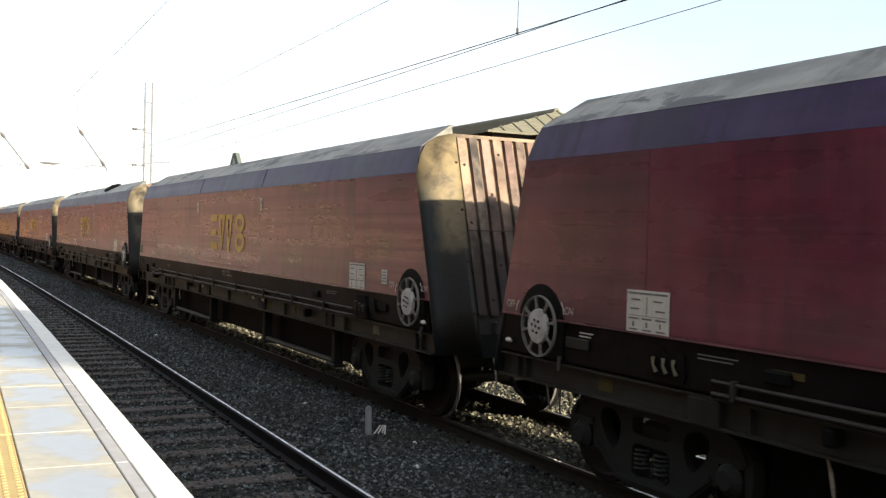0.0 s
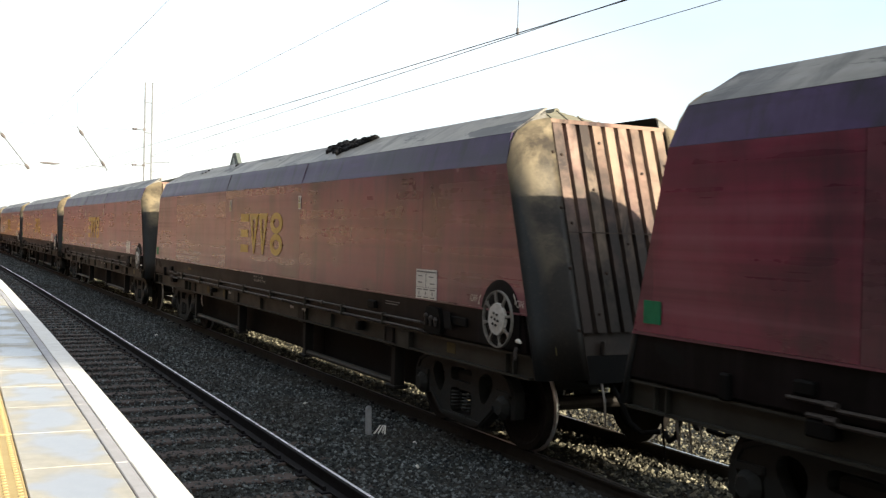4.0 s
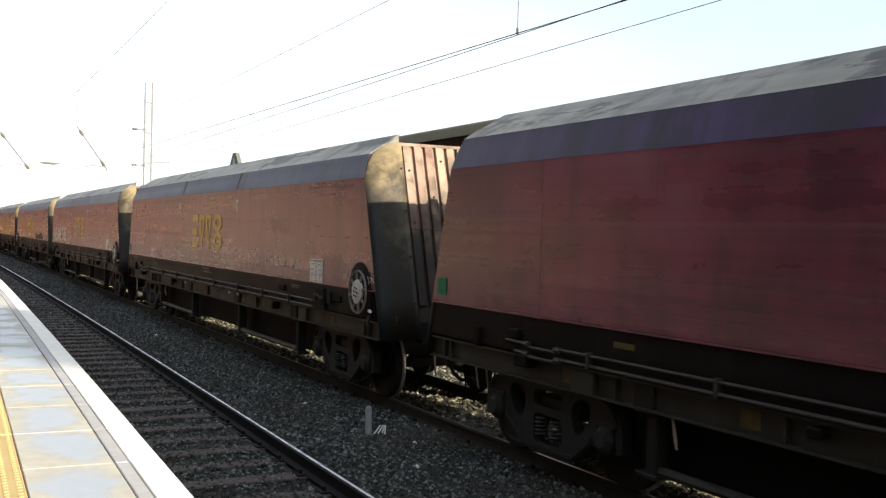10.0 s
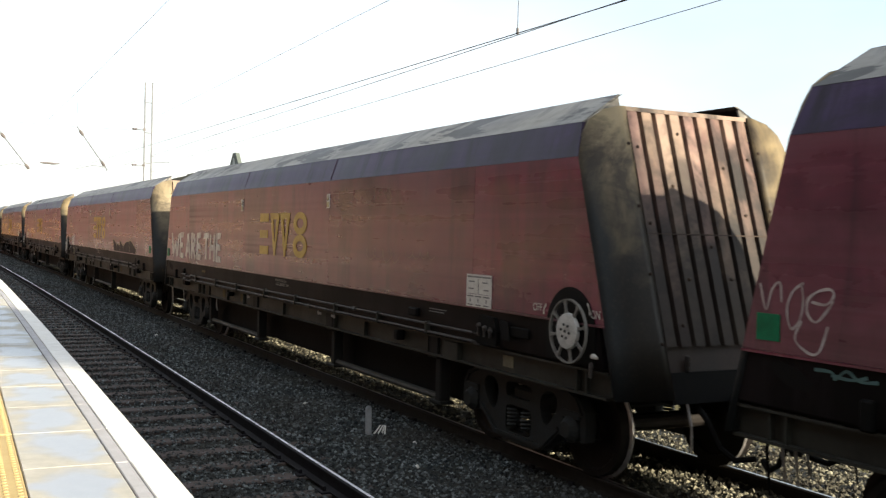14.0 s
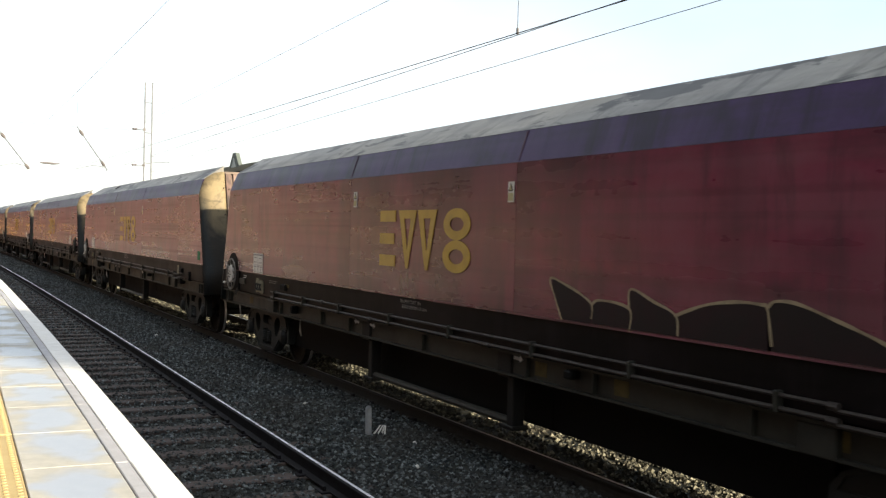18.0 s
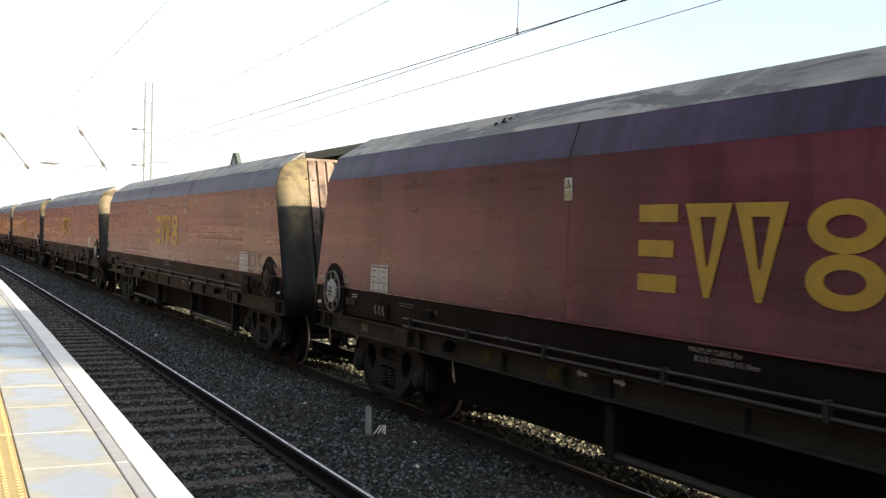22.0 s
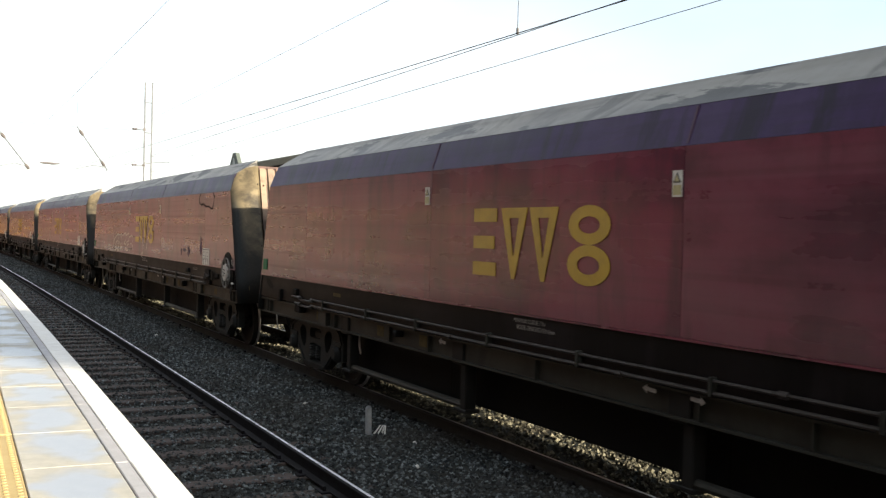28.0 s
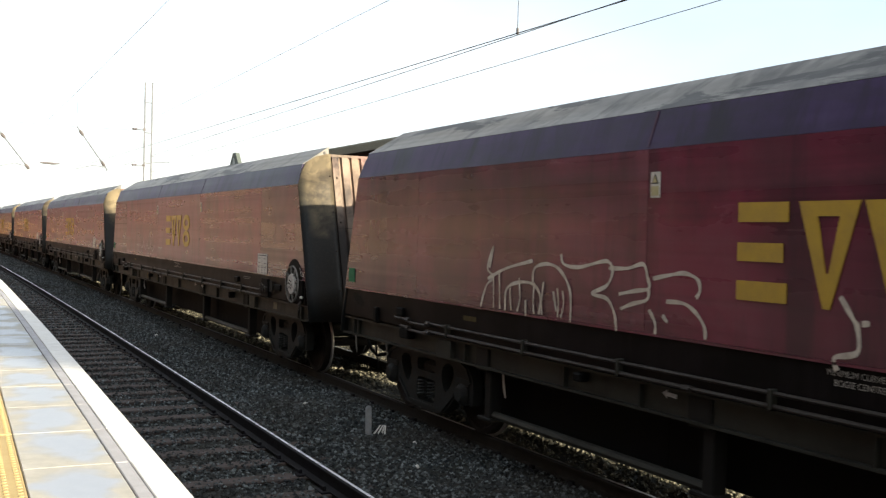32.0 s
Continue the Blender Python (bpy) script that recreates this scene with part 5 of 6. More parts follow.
strokes(wagons[3], "scribble", "faint sprayed loops and curls", [[(-7.42, 1.78), (-7.31, 1.6), (-7.06, 1.55), (-6.84, 1.58), (-6.84, 1.52)], [(-6.9, 1.96), (-7.07, 1.87), (-7.09, 1.73), (-6.87, 1.7), (-6.64, 1.73), (-6.55, 1.85), (-6.56, 2.02), (-6.4, 2.22), (-6.31, 2.32), (-6.14, 2.32), (-6.01, 2.23), (-6.02, 2.1), (-6.16, 2.08), (-6.21, 2.16), (-6.14, 2.21), (-6.05, 2.18)], [(-6.66, 2.08), (-6.53, 2.18), (-6.42, 2.22), (-6.26, 2.07), (-6.19, 1.9), (-6.24, 1.77), (-6.41, 1.68), (-6.54, 1.52)], [(-5.92, 1.98), (-6.04, 1.91), (-6.01, 1.81), (-5.83, 1.76), (-5.67, 1.82), (-5.68, 1.95), (-5.84, 1.99)], [(-6.16, 1.82), (-6.03, 1.7), (-5.78, 1.65), (-5.64, 1.52)]], 0.017, SPRAY_MAUVE)
strokes(wagons[3], "scribble", "faint sprayed loops and curls", [[(-6.58, 1.49), (-6.61, 1.71)], [(-6.54, 1.49), (-6.37, 1.68), (-6.19, 1.65), (-6.18, 1.48)], [(-5.57, 2.07), (-5.5, 2.15), (-5.35, 2.18), (-5.24, 2.12)], [(-5.26, 1.79), (-5.22, 1.63), (-5.28, 1.47)], [(-4.4, 1.84), (-4.47, 2.05), (-4.7, 2.12)]], 0.017, SPRAY_MAUVE)
strokes(wagons[3], "scribble", "thin chalky handwriting sprayed on the side", [[(-4.0, 1.56), (-4.02, 1.75), (-4.08, 1.9), (-3.96, 1.79), (-3.85, 1.71), (-3.74, 1.74), (-3.7, 1.88), (-3.66, 1.9), (-3.59, 1.78), (-3.51, 1.63), (-3.44, 1.61)], [(-3.32, 1.91), (-3.43, 1.86), (-3.44, 1.73), (-3.33, 1.61), (-3.19, 1.54), (-3.12, 1.55), (-3.15, 1.66), (-3.2, 1.78), (-3.3, 1.91)], [(-3.11, 1.9), (-3.04, 1.76), (-2.99, 1.5), (-2.87, 1.62), (-2.71, 1.71), (-2.79, 1.75), (-2.97, 1.81), (-3.1, 1.9)], [(-2.71, 1.72), (-2.5, 1.71), (-2.39, 1.72), (-2.4, 1.84), (-2.49, 1.9), (-2.57, 1.85), (-2.55, 1.77), (-2.46, 1.69), (-2.34, 1.61), (-2.27, 1.56)], [(-2.21, 1.62), (-1.86, 1.63)]], 0.018, SPRAY_GREY)
strokes(wagons[3], "scribble", "lavender sprayed smudge", [[(-4.84, 1.7), (-4.81, 1.51)], [(-4.81, 1.57), (-4.61, 1.55), (-4.45, 1.65), (-4.4, 1.84)], [(-4.64, 1.66), (-4.56, 1.7), (-4.53, 1.65)]], 0.050, SPRAY_LAVENDER)
OUTLINE = [[(2.98, 1.49), (2.86, 1.69), (2.77, 1.87), (3.04, 1.82), (3.3, 1.74), (3.43, 1.67), (3.43, 1.55)], [(3.43, 1.67), (3.55, 1.72), (3.95, 1.68), (3.96, 1.49)], [(3.95, 1.68), (3.97, 1.84), (4.26, 1.76), (4.53, 1.67), (4.56, 1.51)], [(4.53, 1.67), (4.84, 1.77), (5.16, 1.82), (5.41, 1.82), (5.48, 1.79), (5.53, 1.54)], [(5.48, 1.8), (5.55, 1.85), (5.74, 1.85), (6.02, 1.78), (6.27, 1.71), (6.48, 1.64), (6.53, 1.59), (6.47, 1.5)]]
for line in OUTLINE:
    shape = curvy(line)
    part("sprayed_fill", prism(bmesh.new(), [(max(p[0], 2.8), max(p[1], 1.511)) for p in shape] + [(shape[-1][0] - 0.01, 1.509), (shape[0][0] + 0.01, 1.509)], FACE - 0.001, FACE + 0.002), SPRAY_DARK, wagons[5], "dark grey sprayed filling")
strokes(wagons[3], "scribble", "pale sprayed scrawl beside the green patch", [[(-8.52, 1.97), (-8.46, 1.79), (-8.41, 1.93), (-8.34, 1.98), (-8.32, 1.85)], [(-8.13, 1.99), (-8.22, 1.93), (-8.27, 1.81), (-8.23, 1.68), (-8.16, 1.74), (-8.13, 1.86), (-8.15, 1.98)], [(-8.14, 1.74), (-8.19, 1.61), (-8.06, 1.53), (-7.98, 1.56), (-7.92, 1.72)], [(-8.06, 1.87), (-7.94, 1.86), (-7.88, 1.92), (-7.91, 1.96), (-8.01, 1.94), (-8.09, 1.88), (-8.09, 1.79), (-8.02, 1.74), (-7.94, 1.81), (-7.88, 1.89)]], 0.019, SPRAY_GREY)
strokes(wagons[3], "scribble", "teal sprayed scrawl on the skirt", [[(-8.04, 1.43), (-7.9, 1.43), (-7.87, 1.39), (-7.78, 1.45), (-7.68, 1.4), (-7.54, 1.41)], [(-7.9, 1.41), (-7.74, 1.4), (-7.62, 1.43)]], 0.022, SPRAY_TEAL, -1.288)
strokes(wagons[5], "scribble", "dull olive sprayed outline", OUTLINE, 0.026, SPRAY_OLIVE)
strokes(wagons[7], "scribble", "pale sprayed hoops", [[(-4.72, 1.81), (-4.45, 1.79), (-4.32, 1.7), (-4.3, 1.48)], [(-4.13, 1.47), (-4.15, 1.69), (-4.03, 1.81), (-3.83, 1.86), (-3.63, 1.82), (-3.47, 1.74), (-3.25, 1.72), (-3.22, 1.54)], [(-3.13, 1.53), (-3.14, 1.71), (-3.11, 1.81), (-2.9, 1.86), (-2.63, 1.84), (-2.53, 1.76), (-2.53, 1.5)], [(-2.5, 1.76), (-2.38, 1.76)]], 0.026, SPRAY_BUFF)
strokes(wagons[9], "scribble", "white sprayed tangled scribble", [[(-4.88, 1.51), (-4.77, 1.73), (-4.63, 1.83), (-4.75, 1.92), (-4.64, 2.14), (-4.71, 1.92)], [(-4.74, 1.81), (-4.37, 1.93), (-3.89, 2.02)], [(-4.38, 1.51), (-4.36, 1.72), (-4.15, 1.8), (-3.88, 1.8), (-3.74, 1.69), (-3.76, 1.52)], [(-3.88, 1.82), (-3.85, 1.95), (-3.66, 2.0), (-3.46, 1.97), (-3.31, 1.86), (-3.24, 1.72), (-3.24, 1.49)], [(-3.41, 2.1), (-3.36, 2.01), (-3.13, 1.99), (-2.8, 2.05), (-2.68, 2.05), (-2.63, 1.97), (-2.71, 1.85), (-2.92, 1.77), (-2.7, 1.74), (-2.59, 1.62), (-2.56, 1.48)]], 0.034, SPRAY_WHITE)
strokes(wagons[9], "scribble", "white sprayed tangled scribble", [[(-2.68, 2.0), (-2.43, 2.01), (-2.23, 2.05), (-2.17, 1.95), (-2.15, 1.86), (-2.32, 1.83), (-2.54, 1.79)], [(-2.15, 1.86), (-2.17, 1.77), (-2.36, 1.72), (-2.51, 1.67)], [(-2.14, 1.69), (-2.06, 1.59), (-2.06, 1.5)], [(-2.1, 1.94), (-1.89, 1.98), (-1.72, 2.0), (-1.58, 1.96), (-1.55, 1.88), (-1.59, 1.82)], [(-1.93, 1.77), (-1.73, 1.77), (-1.59, 1.71), (-1.49, 1.61), (-1.48, 1.52)], [(-1.97, 1.66), (-1.91, 1.61)], [(-3.52, 1.75), (-3.46, 1.57)], [(-4.0, 1.64), (-3.99, 1.49)]], 0.034, SPRAY_WHITE)
strokes(wagons[9], "scribble", "white sprayed squiggle", [[(-0.25, 1.92), (-0.15, 1.79), (-0.11, 1.73), (-0.11, 1.58), (-0.28, 1.53), (-0.26, 1.45)], [(-0.08, 1.76), (-0.02, 1.77)], [(0.42, 1.82), (0.39, 1.73), (0.34, 1.65)]], 0.038, SPRAY_WHITE)
spray(3, 4.6, 5.9, 1.72, 0.22, 3, 9, 0.011, SPRAY_MAUVE, curl=0.7)
spray(3, 6.9, 7.7, 1.76, 0.30, 3, 3, 0.012, SPRAY_MAUVE, curl=1.6)
spray(3, 4.75, 5.3, 2.30, 0.20, 3, 51, 0.016, SPRAY_BUFF, curl=0.8)
spray(5, 6.75, 7.6, 1.68, 0.14, 5, 33, 0.012, SPRAY_FAINT, curl=1.3)
strokes(wagons[7], "scribble", "worn pale sprayed marks", [[(3.75, 2.07), (3.6, 2.08), (3.52, 1.97), (3.6, 1.87), (3.74, 1.89), (3.74, 1.97)], [(4.35, 2.1), (4.33, 1.9), (4.2, 1.84)], [(4.75, 2.15), (4.72, 1.9)], [(4.75, 2.12), (4.95, 2.12)], [(4.73, 2.02), (4.9, 2.0)]], 0.024, SPRAY_MAUVE)
strokes(wagons[7], "scribble", "worn pale sprayed marks beside the plate", [[(6.9, 1.85), (7.0, 1.62), (7.08, 1.84)], [(7.3, 1.82), (7.18, 1.76), (7.28, 1.68), (7.15, 1.62)], [(7.42, 1.84), (7.4, 1.6)], [(7.62, 1.84), (7.44, 1.72), (7.66, 1.6)]], 0.020, SPRAY_MAUVE)
strokes(wagons[7], "scribble", "pale sprayed hoops", [[(-5.95 + k * 0.72, 1.53), (-5.9 + k * 0.72, 1.80), (-5.65 + k * 0.72, 1.87), (-5.4 + k * 0.72, 1.80), (-5.33 + k * 0.72, 1.60)] for k in range(2)], 0.024, SPRAY_BUFF)
strokes(wagons[9], "scorch_mark", "scorched dark ring-shaped stain", [[(6.05, 2.97), (5.95, 2.90), (5.94, 2.80), (6.10, 2.74), (6.30, 2.755), (6.50, 2.70), (6.72, 2.70), (6.97, 2.65), (7.10, 2.74), (7.14, 2.88), (7.05, 2.97)]], 0.040, SCORCH)
for k, (bx, bz, rx, rz) in enumerate(((4.35, 1.72, 0.05, 0.10), (4.62, 1.76, 0.11, 0.04), (5.02, 1.74, 0.10, 0.10), (6.12, 1.88, 0.07, 0.16))):
    blob = [(bx + rx * math.cos(q) * (1 + 0.3 * math.sin(3 * q + k) + 0.15 * math.sin(7 * q)), bz + rz * math.sin(q) * (1 + 0.25 * math.cos(2 * q + k))) for q in np.linspace(0, math.tau, 30)[:-1]]
    part("blue_smudge", prism(bmesh.new(), blob, FACE - 0.002, FACE + 0.002), SPRAY_BLUE, wagons[9], "dark blue sprayed smudge")
spray(4, 3.5, 4.5, 1.97, 0.16, 4, 41, 0.013, SPRAY_BUFF, curl=0.8)
spray(4, 4.7, 5.5, 2.00, 0.12, 4, 44, 0.012, SPRAY_BUFF, curl=0.7)
spray(10, -4.5, -2.6, 1.8, 0.3, 4, 42, 0.02)
plate = part("small_plate", rect(7.40, 7.56, 1.61, 1.79), SIGN_WHITE, wagons[0], "small white data plate")
for k in range(4):
    part("print_line", rect(7.415 + 0.02 * (k % 2), 7.535, 1.635 + 0.038 * k, 1.65 + 0.038 * k, FACE - 0.007, 0.002), PRINT_GREY, plate)

rng = random.Random(5)
strokes(wagons[9], "scribble", "white sprayed drips in the scribble", [[(x, 1.80 + rng.uniform(-0.06, 0.1)), (x + rng.uniform(-0.03, 0.03), 1.65), (x + rng.uniform(-0.03, 0.03), 1.52)] for x in (-4.62, -4.5, -4.28, -4.12, -3.84, -3.68, -3.45, -3.36)], 0.022, SPRAY_WHITE, FACE - 0.007)

# coal spilled over the coping of two wagons
rng = np.random.default_rng(7)
for n, x0, wide, count, size in ((1, 2.15, 1.42, 520, 1.0), (1, -5.62, 0.22, 12, 0.55), (1, -3.4, 0.15, 6, 0.5), (6, -4.2, 0.25, 10, 0.5)):
    bm = bmesh.new()
    for i in range(count):
        t, u = rng.random(), rng.random()
        ragged = 0.68 + 0.32 * math.sin(7.0 * t + 0.8) * math.sin(17.0 * t)
        reach = (0.36 * ragged * math.sin(math.pi * min(1, 0.06 + t * 0.94)) ** 0.6) if size == 1.0 else 0.22
        x, y = x0 + wide * t + 0.2 * (1 - u), -0.745 - reach * u
        z = 3.598 - (abs(y) - 0.735) * 0.645 + 0.008 if abs(y) > 0.735 else 3.60
        r = (0.012 + 0.045 * rng.random() ** 2) * size
        turn = Euler((rng.random() * 3, rng.random() * 3, rng.random() * 3)).to_matrix().to_4x4()
        bmesh.ops.create_icosphere(bm, subdivisions=1, radius=r, matrix=Matrix.Translation((x, y, z)) @ turn @ Matrix.Diagonal((1.5, 1, 0.7, 1)))
    tagged(part("coal_spill", bm, COAL, wagons[n], "black coal lumps spilled over the coping"), kind="stuff")


# ---------------------------------------------------------------- overhead line, masts
def wire(name, ends, radius, sag, label):
    (xa, ya, za), (xb, yb, zb) = ends
    pts = []
    for i in range(25):
        t = i / 24
        pts.append((xa + (xb - xa) * t, ya + (yb - ya) * t, za + (zb - za) * t - sag * 4 * t * (1 - t)))
    return tagged(part(name, tube(bmesh.new(), pts, radius, 6), WIRE), label, "overhead wire")


for ends, r, sag, lb in (
        (((14, 7.0, 4.795), (-50, 7.0, 5.19)), 0.0065, 0.0, "dark copper contact wire over the train's track"),
        (((14, 7.0, 5.155), (-50, 7.0, 4.59)), 0.005, 0.0, "thin second contact wire over the train's track"),
        (((14, 7.0, 6.55), (-50, 7.0, 5.84)), 0.0035, 0.0, "catenary wire over the train's track"),
        (((14, 10.5, 6.14), (-50, 10.5, 5.39)), 0.006, 0.0, "dark contact wire beyond the train"),
        (((14, 2.8, 6.2), (-50, 2.8, 4.765)), 0.0022, 0.38, "thin contact wire over the platform track")):
    wire("overhead_wire", ends, r, sag, lb)
tagged(part("dropper", tube(bmesh.new(), [(-11.6, 7.0, 4.95), (-11.6, 7.0, 6.26)], 0.005, 5), WIRE), "thin dropper wire hung between catenary and contact wire", "wire")
tagged(part("wire_clip", tube(bmesh.new(), [(-11.6, 7.0, 4.94), (-11.6, 7.0, 5.02)], 0.02, 6), WIRE), "dark clip on the contact wire", "clip")


def mast(x, y, label, top=9.2):
    """Twin-leg lattice mast with bracket tubes and insulators."""
    m = tagged(new("overhead_mast"), label, "mast")
    m.matrix_basis = pose(x, y, -0.25)
    for s in (-1, 1):
        part("leg", boxed(-0.03, 0.03, s * 0.17 - 0.032, s * 0.17 + 0.032, 0, top + 0.25, bevel=0.006), MAST_STEEL, m)
    for k in range(6):
        z = 1.2 + k * 1.45
        part("brace", boxed(-0.02, 0.02, -0.14, 0.14, z, z + 0.05), MAST_STEEL, m)
    for z in (5.46, 7.18):
        part("bracket", tube(bmesh.new(), [(0, -0.2, z), (0, -0.75, z - 0.01)], 0.018, 6), MAST_STEEL, m)
        part("insulator", lathe(bmesh.new(), [(0.03, -0.75), (0.06, -0.70), (0.035, -0.62), (0.06, -0.55), (0.03, -0.5)], 8, "y", (0, 0, z)), INSULATOR, m)
        part("clamp", boxed(-0.05, 0.05, -0.24, -0.12, z - 0.06, z + 0.06), INSULATOR, m)
    part("side_bracket", tube(bmesh.new(), [(0, 0.2, 5.64), (0, 1.02, 5.64)], 0.018, 6), MAST_STEEL, m)
    for z in (5.2, 5.9):
        part("hook", tube(bmesh.new(), [(0, 0.2, z), (0, 0.34, z)], 0.02, 6), INSULATOR, m)
    return m


mast(-50, 9.58, "tall pale twin-leg overhead line mast beyond the train")


def cantilever(x, y0, z0, y1, z1, label):
    """Raking insulated arm that holds the wires, with its steady arm below."""
    a = tagged(new("registration_arm"), label, "wire support")
    a.matrix_basis = pose(x, 0, 0)
    part("arm_tube", tube(bmesh.new(), [(0, y0, z0), (0, y1, z1)], 0.028, 7), MAST_STEEL, a)
    d = Vector((0, y1 - y0, z1 - z0)).normalized()
    for s in (0.35, 2.05):
        p = Vector((0, y0, z0)) + d * s
        part("insulator", tube(bmesh.new(), [p - d * 0.14, p - d * 0.05, p + d * 0.05, p + d * 0.14], [0.05, 0.075, 0.075, 0.05], 8), INSULATOR, a)
    part("drop_tube", tube(bmesh.new(), [(0, y0, z0), (0, y0, z0 + 1.1)], 0.009, 6), MAST_STEEL, a)
    part("steady_arm", tube(bmesh.new(), [(0, y1 - 0.1, z1 + 0.1), (0, y1 - 0.6, z1 + 0.22), (0, y1 - 1.5, z1 - 0.02)], 0.014, 6), MAST_STEEL, a)
    return a


cantilever(-50, 6.33, 6.86, 7.74, 4.88, "raking grey insulated arm carrying the wires over the train")
cantilever(-50, 2.95, 6.50, 4.27, 4.79, "raking grey insulated arm carrying the wires over the platform track")
b = tagged(part("section_insulator", tube(bmesh.new(), [(-50, 4.75, 5.09), (-50, 4.9, 5.09), (-50, 5.3, 5.07), (-50, 5.6, 5.07)], [0.02, 0.05, 0.05, 0.02], 7), INSULATOR), "dark rod insulator hung in the overhead wires", "insulator")

for z, y0 in ((6.88, 2.9), (5.08, 4.7)):
    tagged(part("span_wire", tube(bmesh.new(), [(-50, 9.4, z), (-50, 6.6, z - 0.04), (-50, y0, z)], 0.006, 5), WIRE), "thin cross-span wire between mast and wire supports", "wire")

# ---------------------------------------------------------------- things by the track
post = tagged(new("marker_post"), "short chalky white marker post in the ballast", "marker post")
post.matrix_basis = pose(-11.08, 4.763, -0.20, 1.5, 0, 8)
part("shaft", boxed(-0.033, 0.033, -0.03, 0.03, 0, 0.37, bevel=0.010), POST_PAINT, post)
part("cap", boxed(-0.024, 0.024, -0.022, 0.022, 0.37, 0.388, bevel=0.008), POST_PAINT, post)
plate = tagged(new("striped_plate"), "small black and white striped plate on the ballast", "plate")
plate.matrix_basis = pose(-11.01, 4.885, -0.16, -30, 0, 34)
part("board", prism(bmesh.new(), [(-0.115, -0.02), (0.115, -0.02), (0.05, 0.125), (-0.03, 0.125)], -0.006, 0.006), SIGN_INK, plate)
for x0, x1 in ((-0.105, -0.04), (-0.055, -0.005), (0.005, 0.015), (0.055, 0.030)):
    part("stripe", prism(bmesh.new(), [(x0, -0.02), (x0 + 0.026, -0.02), (x1 + 0.016, 0.125), (x1, 0.125)], -0.010, -0.004), SIGN_WHITE, plate)
for x, y, s in ((-22.7, 4.62, 0.05), (-9.3, 4.55, 0.035), (-13.3, 4.75, 0.035), (-10.4, 5.05, 0.03)):
    bm = bmesh.new()
    bmesh.ops.create_icosphere(bm, subdivisions=1, radius=s)
    for v in bm.verts:
        v.co *= 0.8 + 0.4 * random.random()
    tagged(part("white_stone", bm, SIGN_WHITE, at=pose(x, y, -0.15)), "pale white stone lying on the dark ballast", "stone")


# ---------------------------------------------------------------- beyond the line
def house(x0, x1, y0, y1, eave, ridge, hip, label):
    """Long hipped building with tiled courses, chimney-less, with windows to the line."""
    h = tagged(new("station_building"), label, "building")
    h.matrix_basis = pose(0, 0, 0)
    part("wall", boxed(x0, x1, y0, y1, -0.4, eave), HOUSE_WALL, h)
    o = 0.35
    ym = (y0 + y1) / 2
    a, b = x0 - o, x1 + o
    c, d = y0 - o, y1 + o
    courses = 14
    for side, quad in (("south", ((a, c), (b, c), (b - hip, ym), (a + hip, ym))), ("north", ((b, d), (a, d), (a + hip, ym), (b - hip, ym))), ("east", ((b, c), (b, d), (b - hip, ym), (b - hip, ym))), ("west", ((a, d), (a, c), (a + hip, ym), (a + hip, ym)))):
        p = [Vector((*q, 0)) for q in quad]
        slope = None
        for k in range(courses):
            t0, t1 = k / courses, (k + 1) / courses + 0.012
            z0, z1 = eave + (ridge - eave) * t0, eave + (ridge - eave) * t1
            l0, r0, l1, r1 = p[0].lerp(p[3], t0), p[1].lerp(p[2], t0), p[0].lerp(p[3], min(t1, 1)), p[1].lerp(p[2], min(t1, 1))
            v = [(l0.x, l0.y, z0 + 0.02), (r0.x, r0.y, z0 + 0.02), (r1.x, r1.y, z1), (l1.x, l1.y, z1)]
            u = [(q[0], q[1], q[2] - 0.06) for q in v]
            course = part("roof_slope" if slope is None else "tile_course", hexa(bmesh.new(), v + u), ROOF_TILE, h if slope is None else slope)
            slope = slope or course
        if side == "east":
            for j in range(1, 12):
                t = j / 12
                q = p[0].lerp(p[1], t)
                top = 1 - abs(2 * t - 1)
                e = q.lerp(p[2], top) if False else Vector((b - hip * top, q.y, 0))
                part("tile_roll", tube(bmesh.new(), [(q.x, q.y, eave + 0.03), (e.x, e.y, eave + (ridge - eave) * top + 0.03)], 0.025, 5), ROOF_TILE, h)
    part("ridge_tiles", tube(bmesh.new(), [(a + hip, ym, ridge), (b - hip, ym, ridge)], 0.11, 8), ROOF_TILE, h)
    for k in range(7):
        x = x0 + (x1 - x0) * (k + 0.5) / 7
        win = part("window", boxed(x - 0.5, x + 0.5, y0 - 0.03, y0 + 0.05, 0.9, 2.3), SIGN_WHITE, h)
        part("pane", boxed(x - 0.43, x + 0.43, y0 - 0.04, y0 - 0.025, 0.97, 2.23), GLASS_DARK, win)
    return h


house(-75, -24.4, 14.0, 20.0, 5.12, 6.05, 1.7, "long low station building with mossy hipped tile roof")
g = tagged(new("gable_turret"), "small pointed grey gable above a far roof", "turret")
g.matrix_basis = pose(-61.1, 17.0, 5.6)
part("gable", prism(bmesh.new(), [(-1.55, 0), (1.55, 0), (0.3, 1.32), (-0.3, 1.32)], -0.12, 0.12), TURRET_SLATE, g)
part("louvre", prism(bmesh.new(), [(-0.6, 0.35), (0.6, 0.35), (0.1, 1.0), (-0.1, 1.0)], -0.135, -0.11), GLASS_DARK, g)

lamp = tagged(new("street_lamp"), "slim grey lamp post with a curved arm and hanging head", "lamp post")
lamp.matrix_basis = pose(-12.98, 15.0, -0.3)
part("pole", tube(bmesh.new(), [(0, 0, 0), (0, 0, 4.5), (0, 0, 5.25)], [0.055, 0.048, 0.042], 10), LAMP_GREY, lamp)
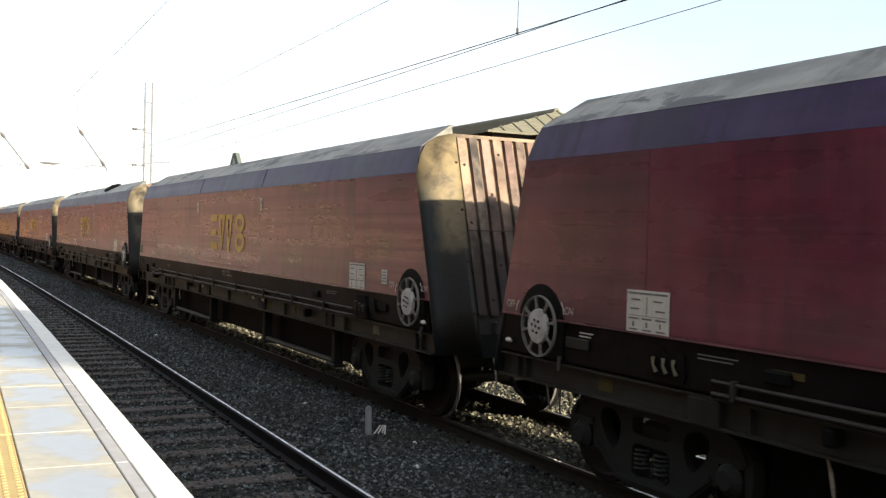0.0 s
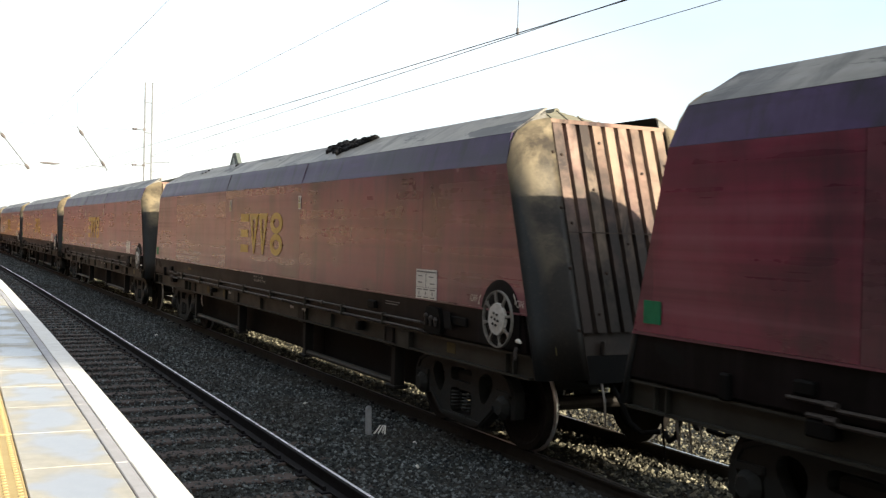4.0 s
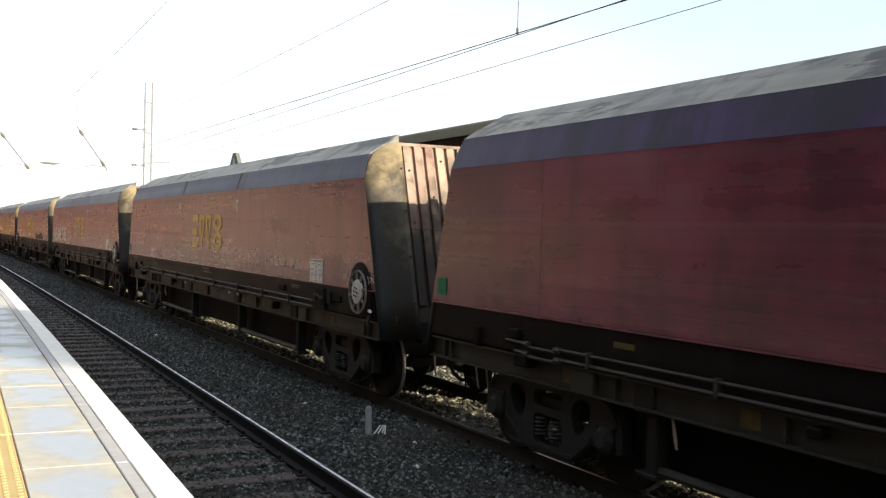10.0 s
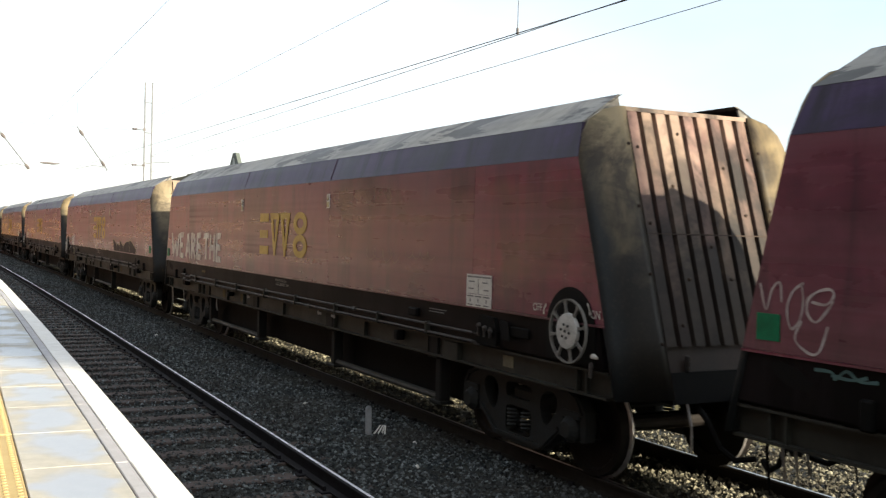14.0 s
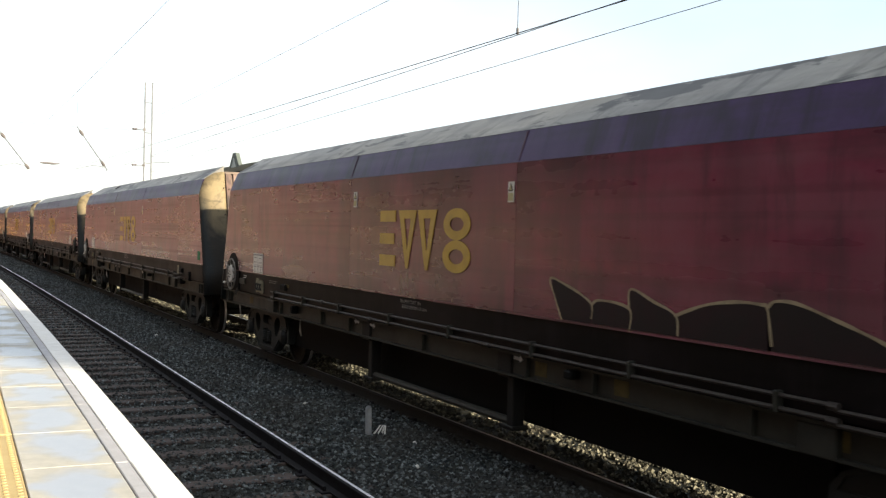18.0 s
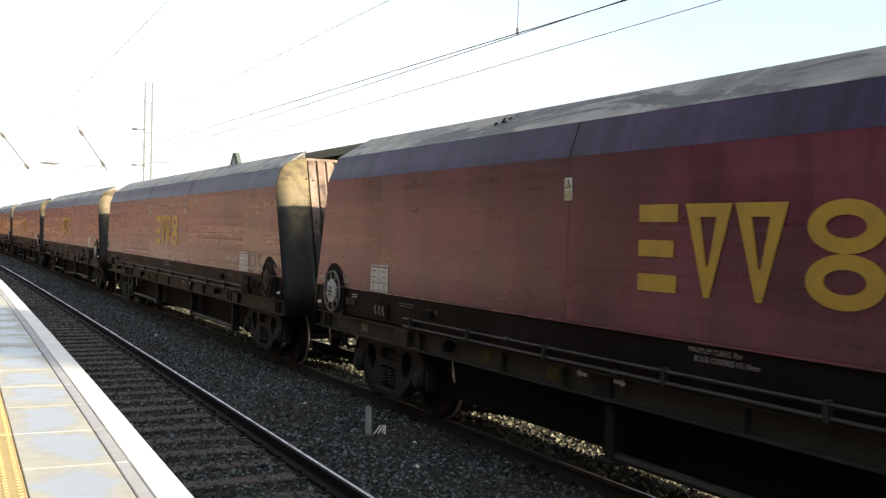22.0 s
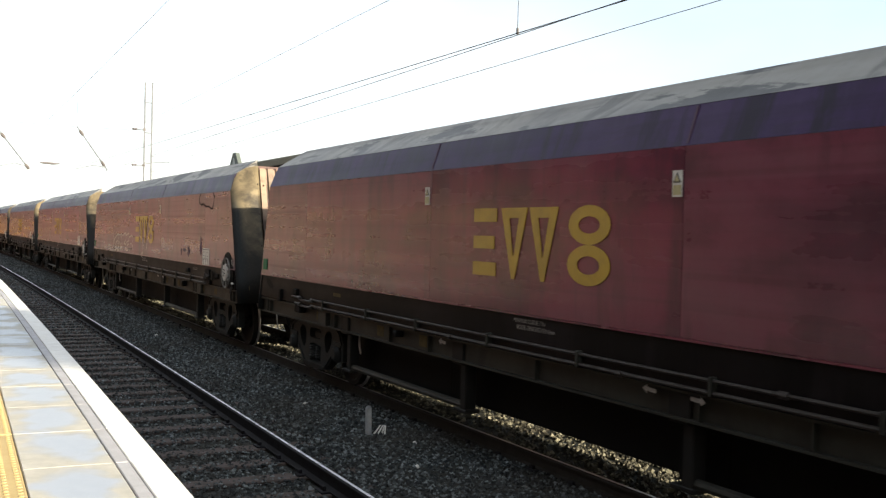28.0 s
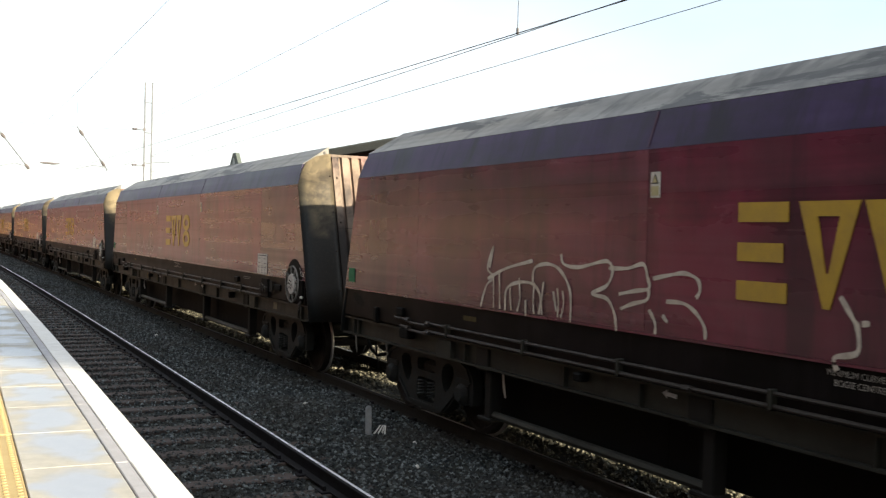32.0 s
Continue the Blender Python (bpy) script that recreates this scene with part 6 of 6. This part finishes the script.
part("control_box", boxed(-0.07, 0.07, -0.06, 0.06, 4.76, 5.08, bevel=0.02), LAMP_GREY, lamp)
part("arm", tube(bmesh.new(), [(0, 0, 5.2), (0.0, 0, 5.36), (0.1, 0, 5.47), (0.24, 0, 5.47), (0.29, 0, 5.44)], 0.02, 7), LAMP_GREY, lamp)
part("lamp_head", lathe(bmesh.new(), [(0.015, 5.44), (0.02, 5.30), (0.05, 5.24), (0.07, 5.17), (0.02, 5.15)], 10, "z", (0.29, 0, 0)), LAMP_GREY, lamp)


def bare_tree(x, y, high, seed, label):
    rng = random.Random(seed)
    t = tagged(new("bare_tree"), label, "tree")
    t.matrix_basis = pose(x, y, -0.3)
    part("trunk", tube(bmesh.new(), [(0, 0, 0), (0.1, 0, high * 0.3), (0.0, 0.1, high * 0.55)], [0.22, 0.17, 0.10], 8), BARK, t)
    bm = bmesh.new()

    def grow(p, d, length, r, depth):
        q = p + d * length
        tube(bm, [p, (p + q) / 2 + Vector((rng.uniform(-1, 1), rng.uniform(-1, 1), 0)) * length * 0.06, q], [r, r * 0.8, r * 0.6], 4, False)
        if depth:
            for _ in range(rng.choice((2, 3, 3))):
                e = (d + Vector((rng.uniform(-0.8, 0.8), rng.uniform(-0.8, 0.8), rng.uniform(-0.25, 0.5)))).normalized()
                grow(q, e, length * rng.uniform(0.6, 0.8), r * 0.6, depth - 1)
    for _ in range(6):
        z = high * rng.uniform(0.28, 0.55)
        grow(Vector((0, 0, z)), Vector((rng.uniform(-0.8, 0.8), rng.uniform(-0.8, 0.8), 0.9)).normalized(), high * 0.16, 0.07, 4)
    part("crown", bm, BARK, t)


def leafy_tree(x, y, high, seed, label):
    """Narrow evergreen that blocks the sun: trunk, limbs and a ragged crown of separate leaf sprays."""
    rng = random.Random(seed)
    t = tagged(new("evergreen_tree"), label, "tree")
    t.matrix_basis = pose(x, y, -0.3)
    part("trunk", tube(bmesh.new(), [(0, 0, 0), (0.06, 0, high * 0.5), (0, 0.05, high * 0.95)], [0.24, 0.16, 0.05], 8), BARK, t)
    for k in range(9):
        z = high * (0.70 + 0.027 * k)
        e = Vector((math.cos(k * 2.4), math.sin(k * 2.4), 0.45)) * rng.uniform(0.7, 1.05)
        part("limb", tube(bmesh.new(), [(0, 0, z), tuple(e * 0.5 + Vector((0, 0, z + 0.05))), tuple(e + Vector((0, 0, z)))], [0.05, 0.035, 0.015], 5), BARK, t)
    bm = bmesh.new()
    for _ in range(11000):
        v = Vector((rng.gauss(0, 1), rng.gauss(0, 1), rng.gauss(0, 1))).normalized() * rng.uniform(0.25, 1.0) ** 0.6
        p = Vector((v.x * 1.62, v.y * 1.62, high * 0.84 + v.z * 2.3)) + Vector((0.25 * math.sin(v.z * 6), 0.2 * math.cos(v.x * 7), 0))
        u = Vector((rng.uniform(-1, 1), rng.uniform(-1, 1), rng.uniform(-0.6, 0.6))).normalized()
        q = u.orthogonal().normalized()
        s = rng.uniform(0.07, 0.13)
        bm.faces.new([bm.verts.new(p + d) for d in (u * s * 1.8, q * s * 0.7, -u * s * 1.8, -q * s * 0.7)])
    part("crown", bm, LEAF, t)


# added out of view, so its crown casts dappled shade on near wagon ends
leafy_tree(22.0, 16.55, 16.3, 4, "unseen narrow evergreen tree added to shade the passing wagon ends")
bare_tree(-96, 22, 7.5, 1, "bare winter tree with fine grey twigs beyond the line")
bare_tree(-110, 24, 8.0, 2, "bare winter tree behind the far wagons")
bare_tree(-140, 14, 7.0, 3, "bare winter tree beside the distant line")


# ---------------------------------------------------------------- movement
# middle of wagon 0 along the track, second by second
ALONG = [-19.12, -14.02, -8.78, -3.42, 2.05, 7.62, 13.27, 19.00, 24.78, 30.63, 36.53, 42.47, 48.46, 54.47, 60.51, 66.56, 72.62, 78.68, 84.73, 90.80, 96.88, 102.97, 109.03, 115.04, 121.00, 126.90, 132.77, 138.61, 144.41, 150.17, 155.92, 161.65, 167.37]


def motions():
    keys = np.array(ALONG)

    def along(t):
        i = min(max(int(t), 0), 31)
        a, b = keys[i], keys[i + 1]
        m0 = (keys[i + 1] - keys[i - 1]) / 2 if i > 0 else b - a
        m1 = (keys[i + 2] - keys[i]) / 2 if i < 31 else b - a
        s = t - i
        return a * (2 * s ** 3 - 3 * s ** 2 + 1) + m0 * (s ** 3 - 2 * s ** 2 + s) + b * (3 * s ** 2 - 2 * s ** 3) + m1 * (s ** 3 - s ** 2)

    turns = [(k / 10, math.degrees((along(k / 10) - keys[0]) / TURN_R)) for k in range(321)]
    for n, w in wagons.items():
        walk(w, [(float(t), pose(float(keys[t]) - n * PITCH, TRAIN_Y, 0)) for t in range(33)])
        for ob in w.children_recursive:
            if ob.name.startswith("wheelset"):
                x, y, z = ob.matrix_basis.translation
                walk(ob, [(t, pose(x, y, z, 0, (a + 37 * n) % 360, 0)) for t, a in turns])


motions()
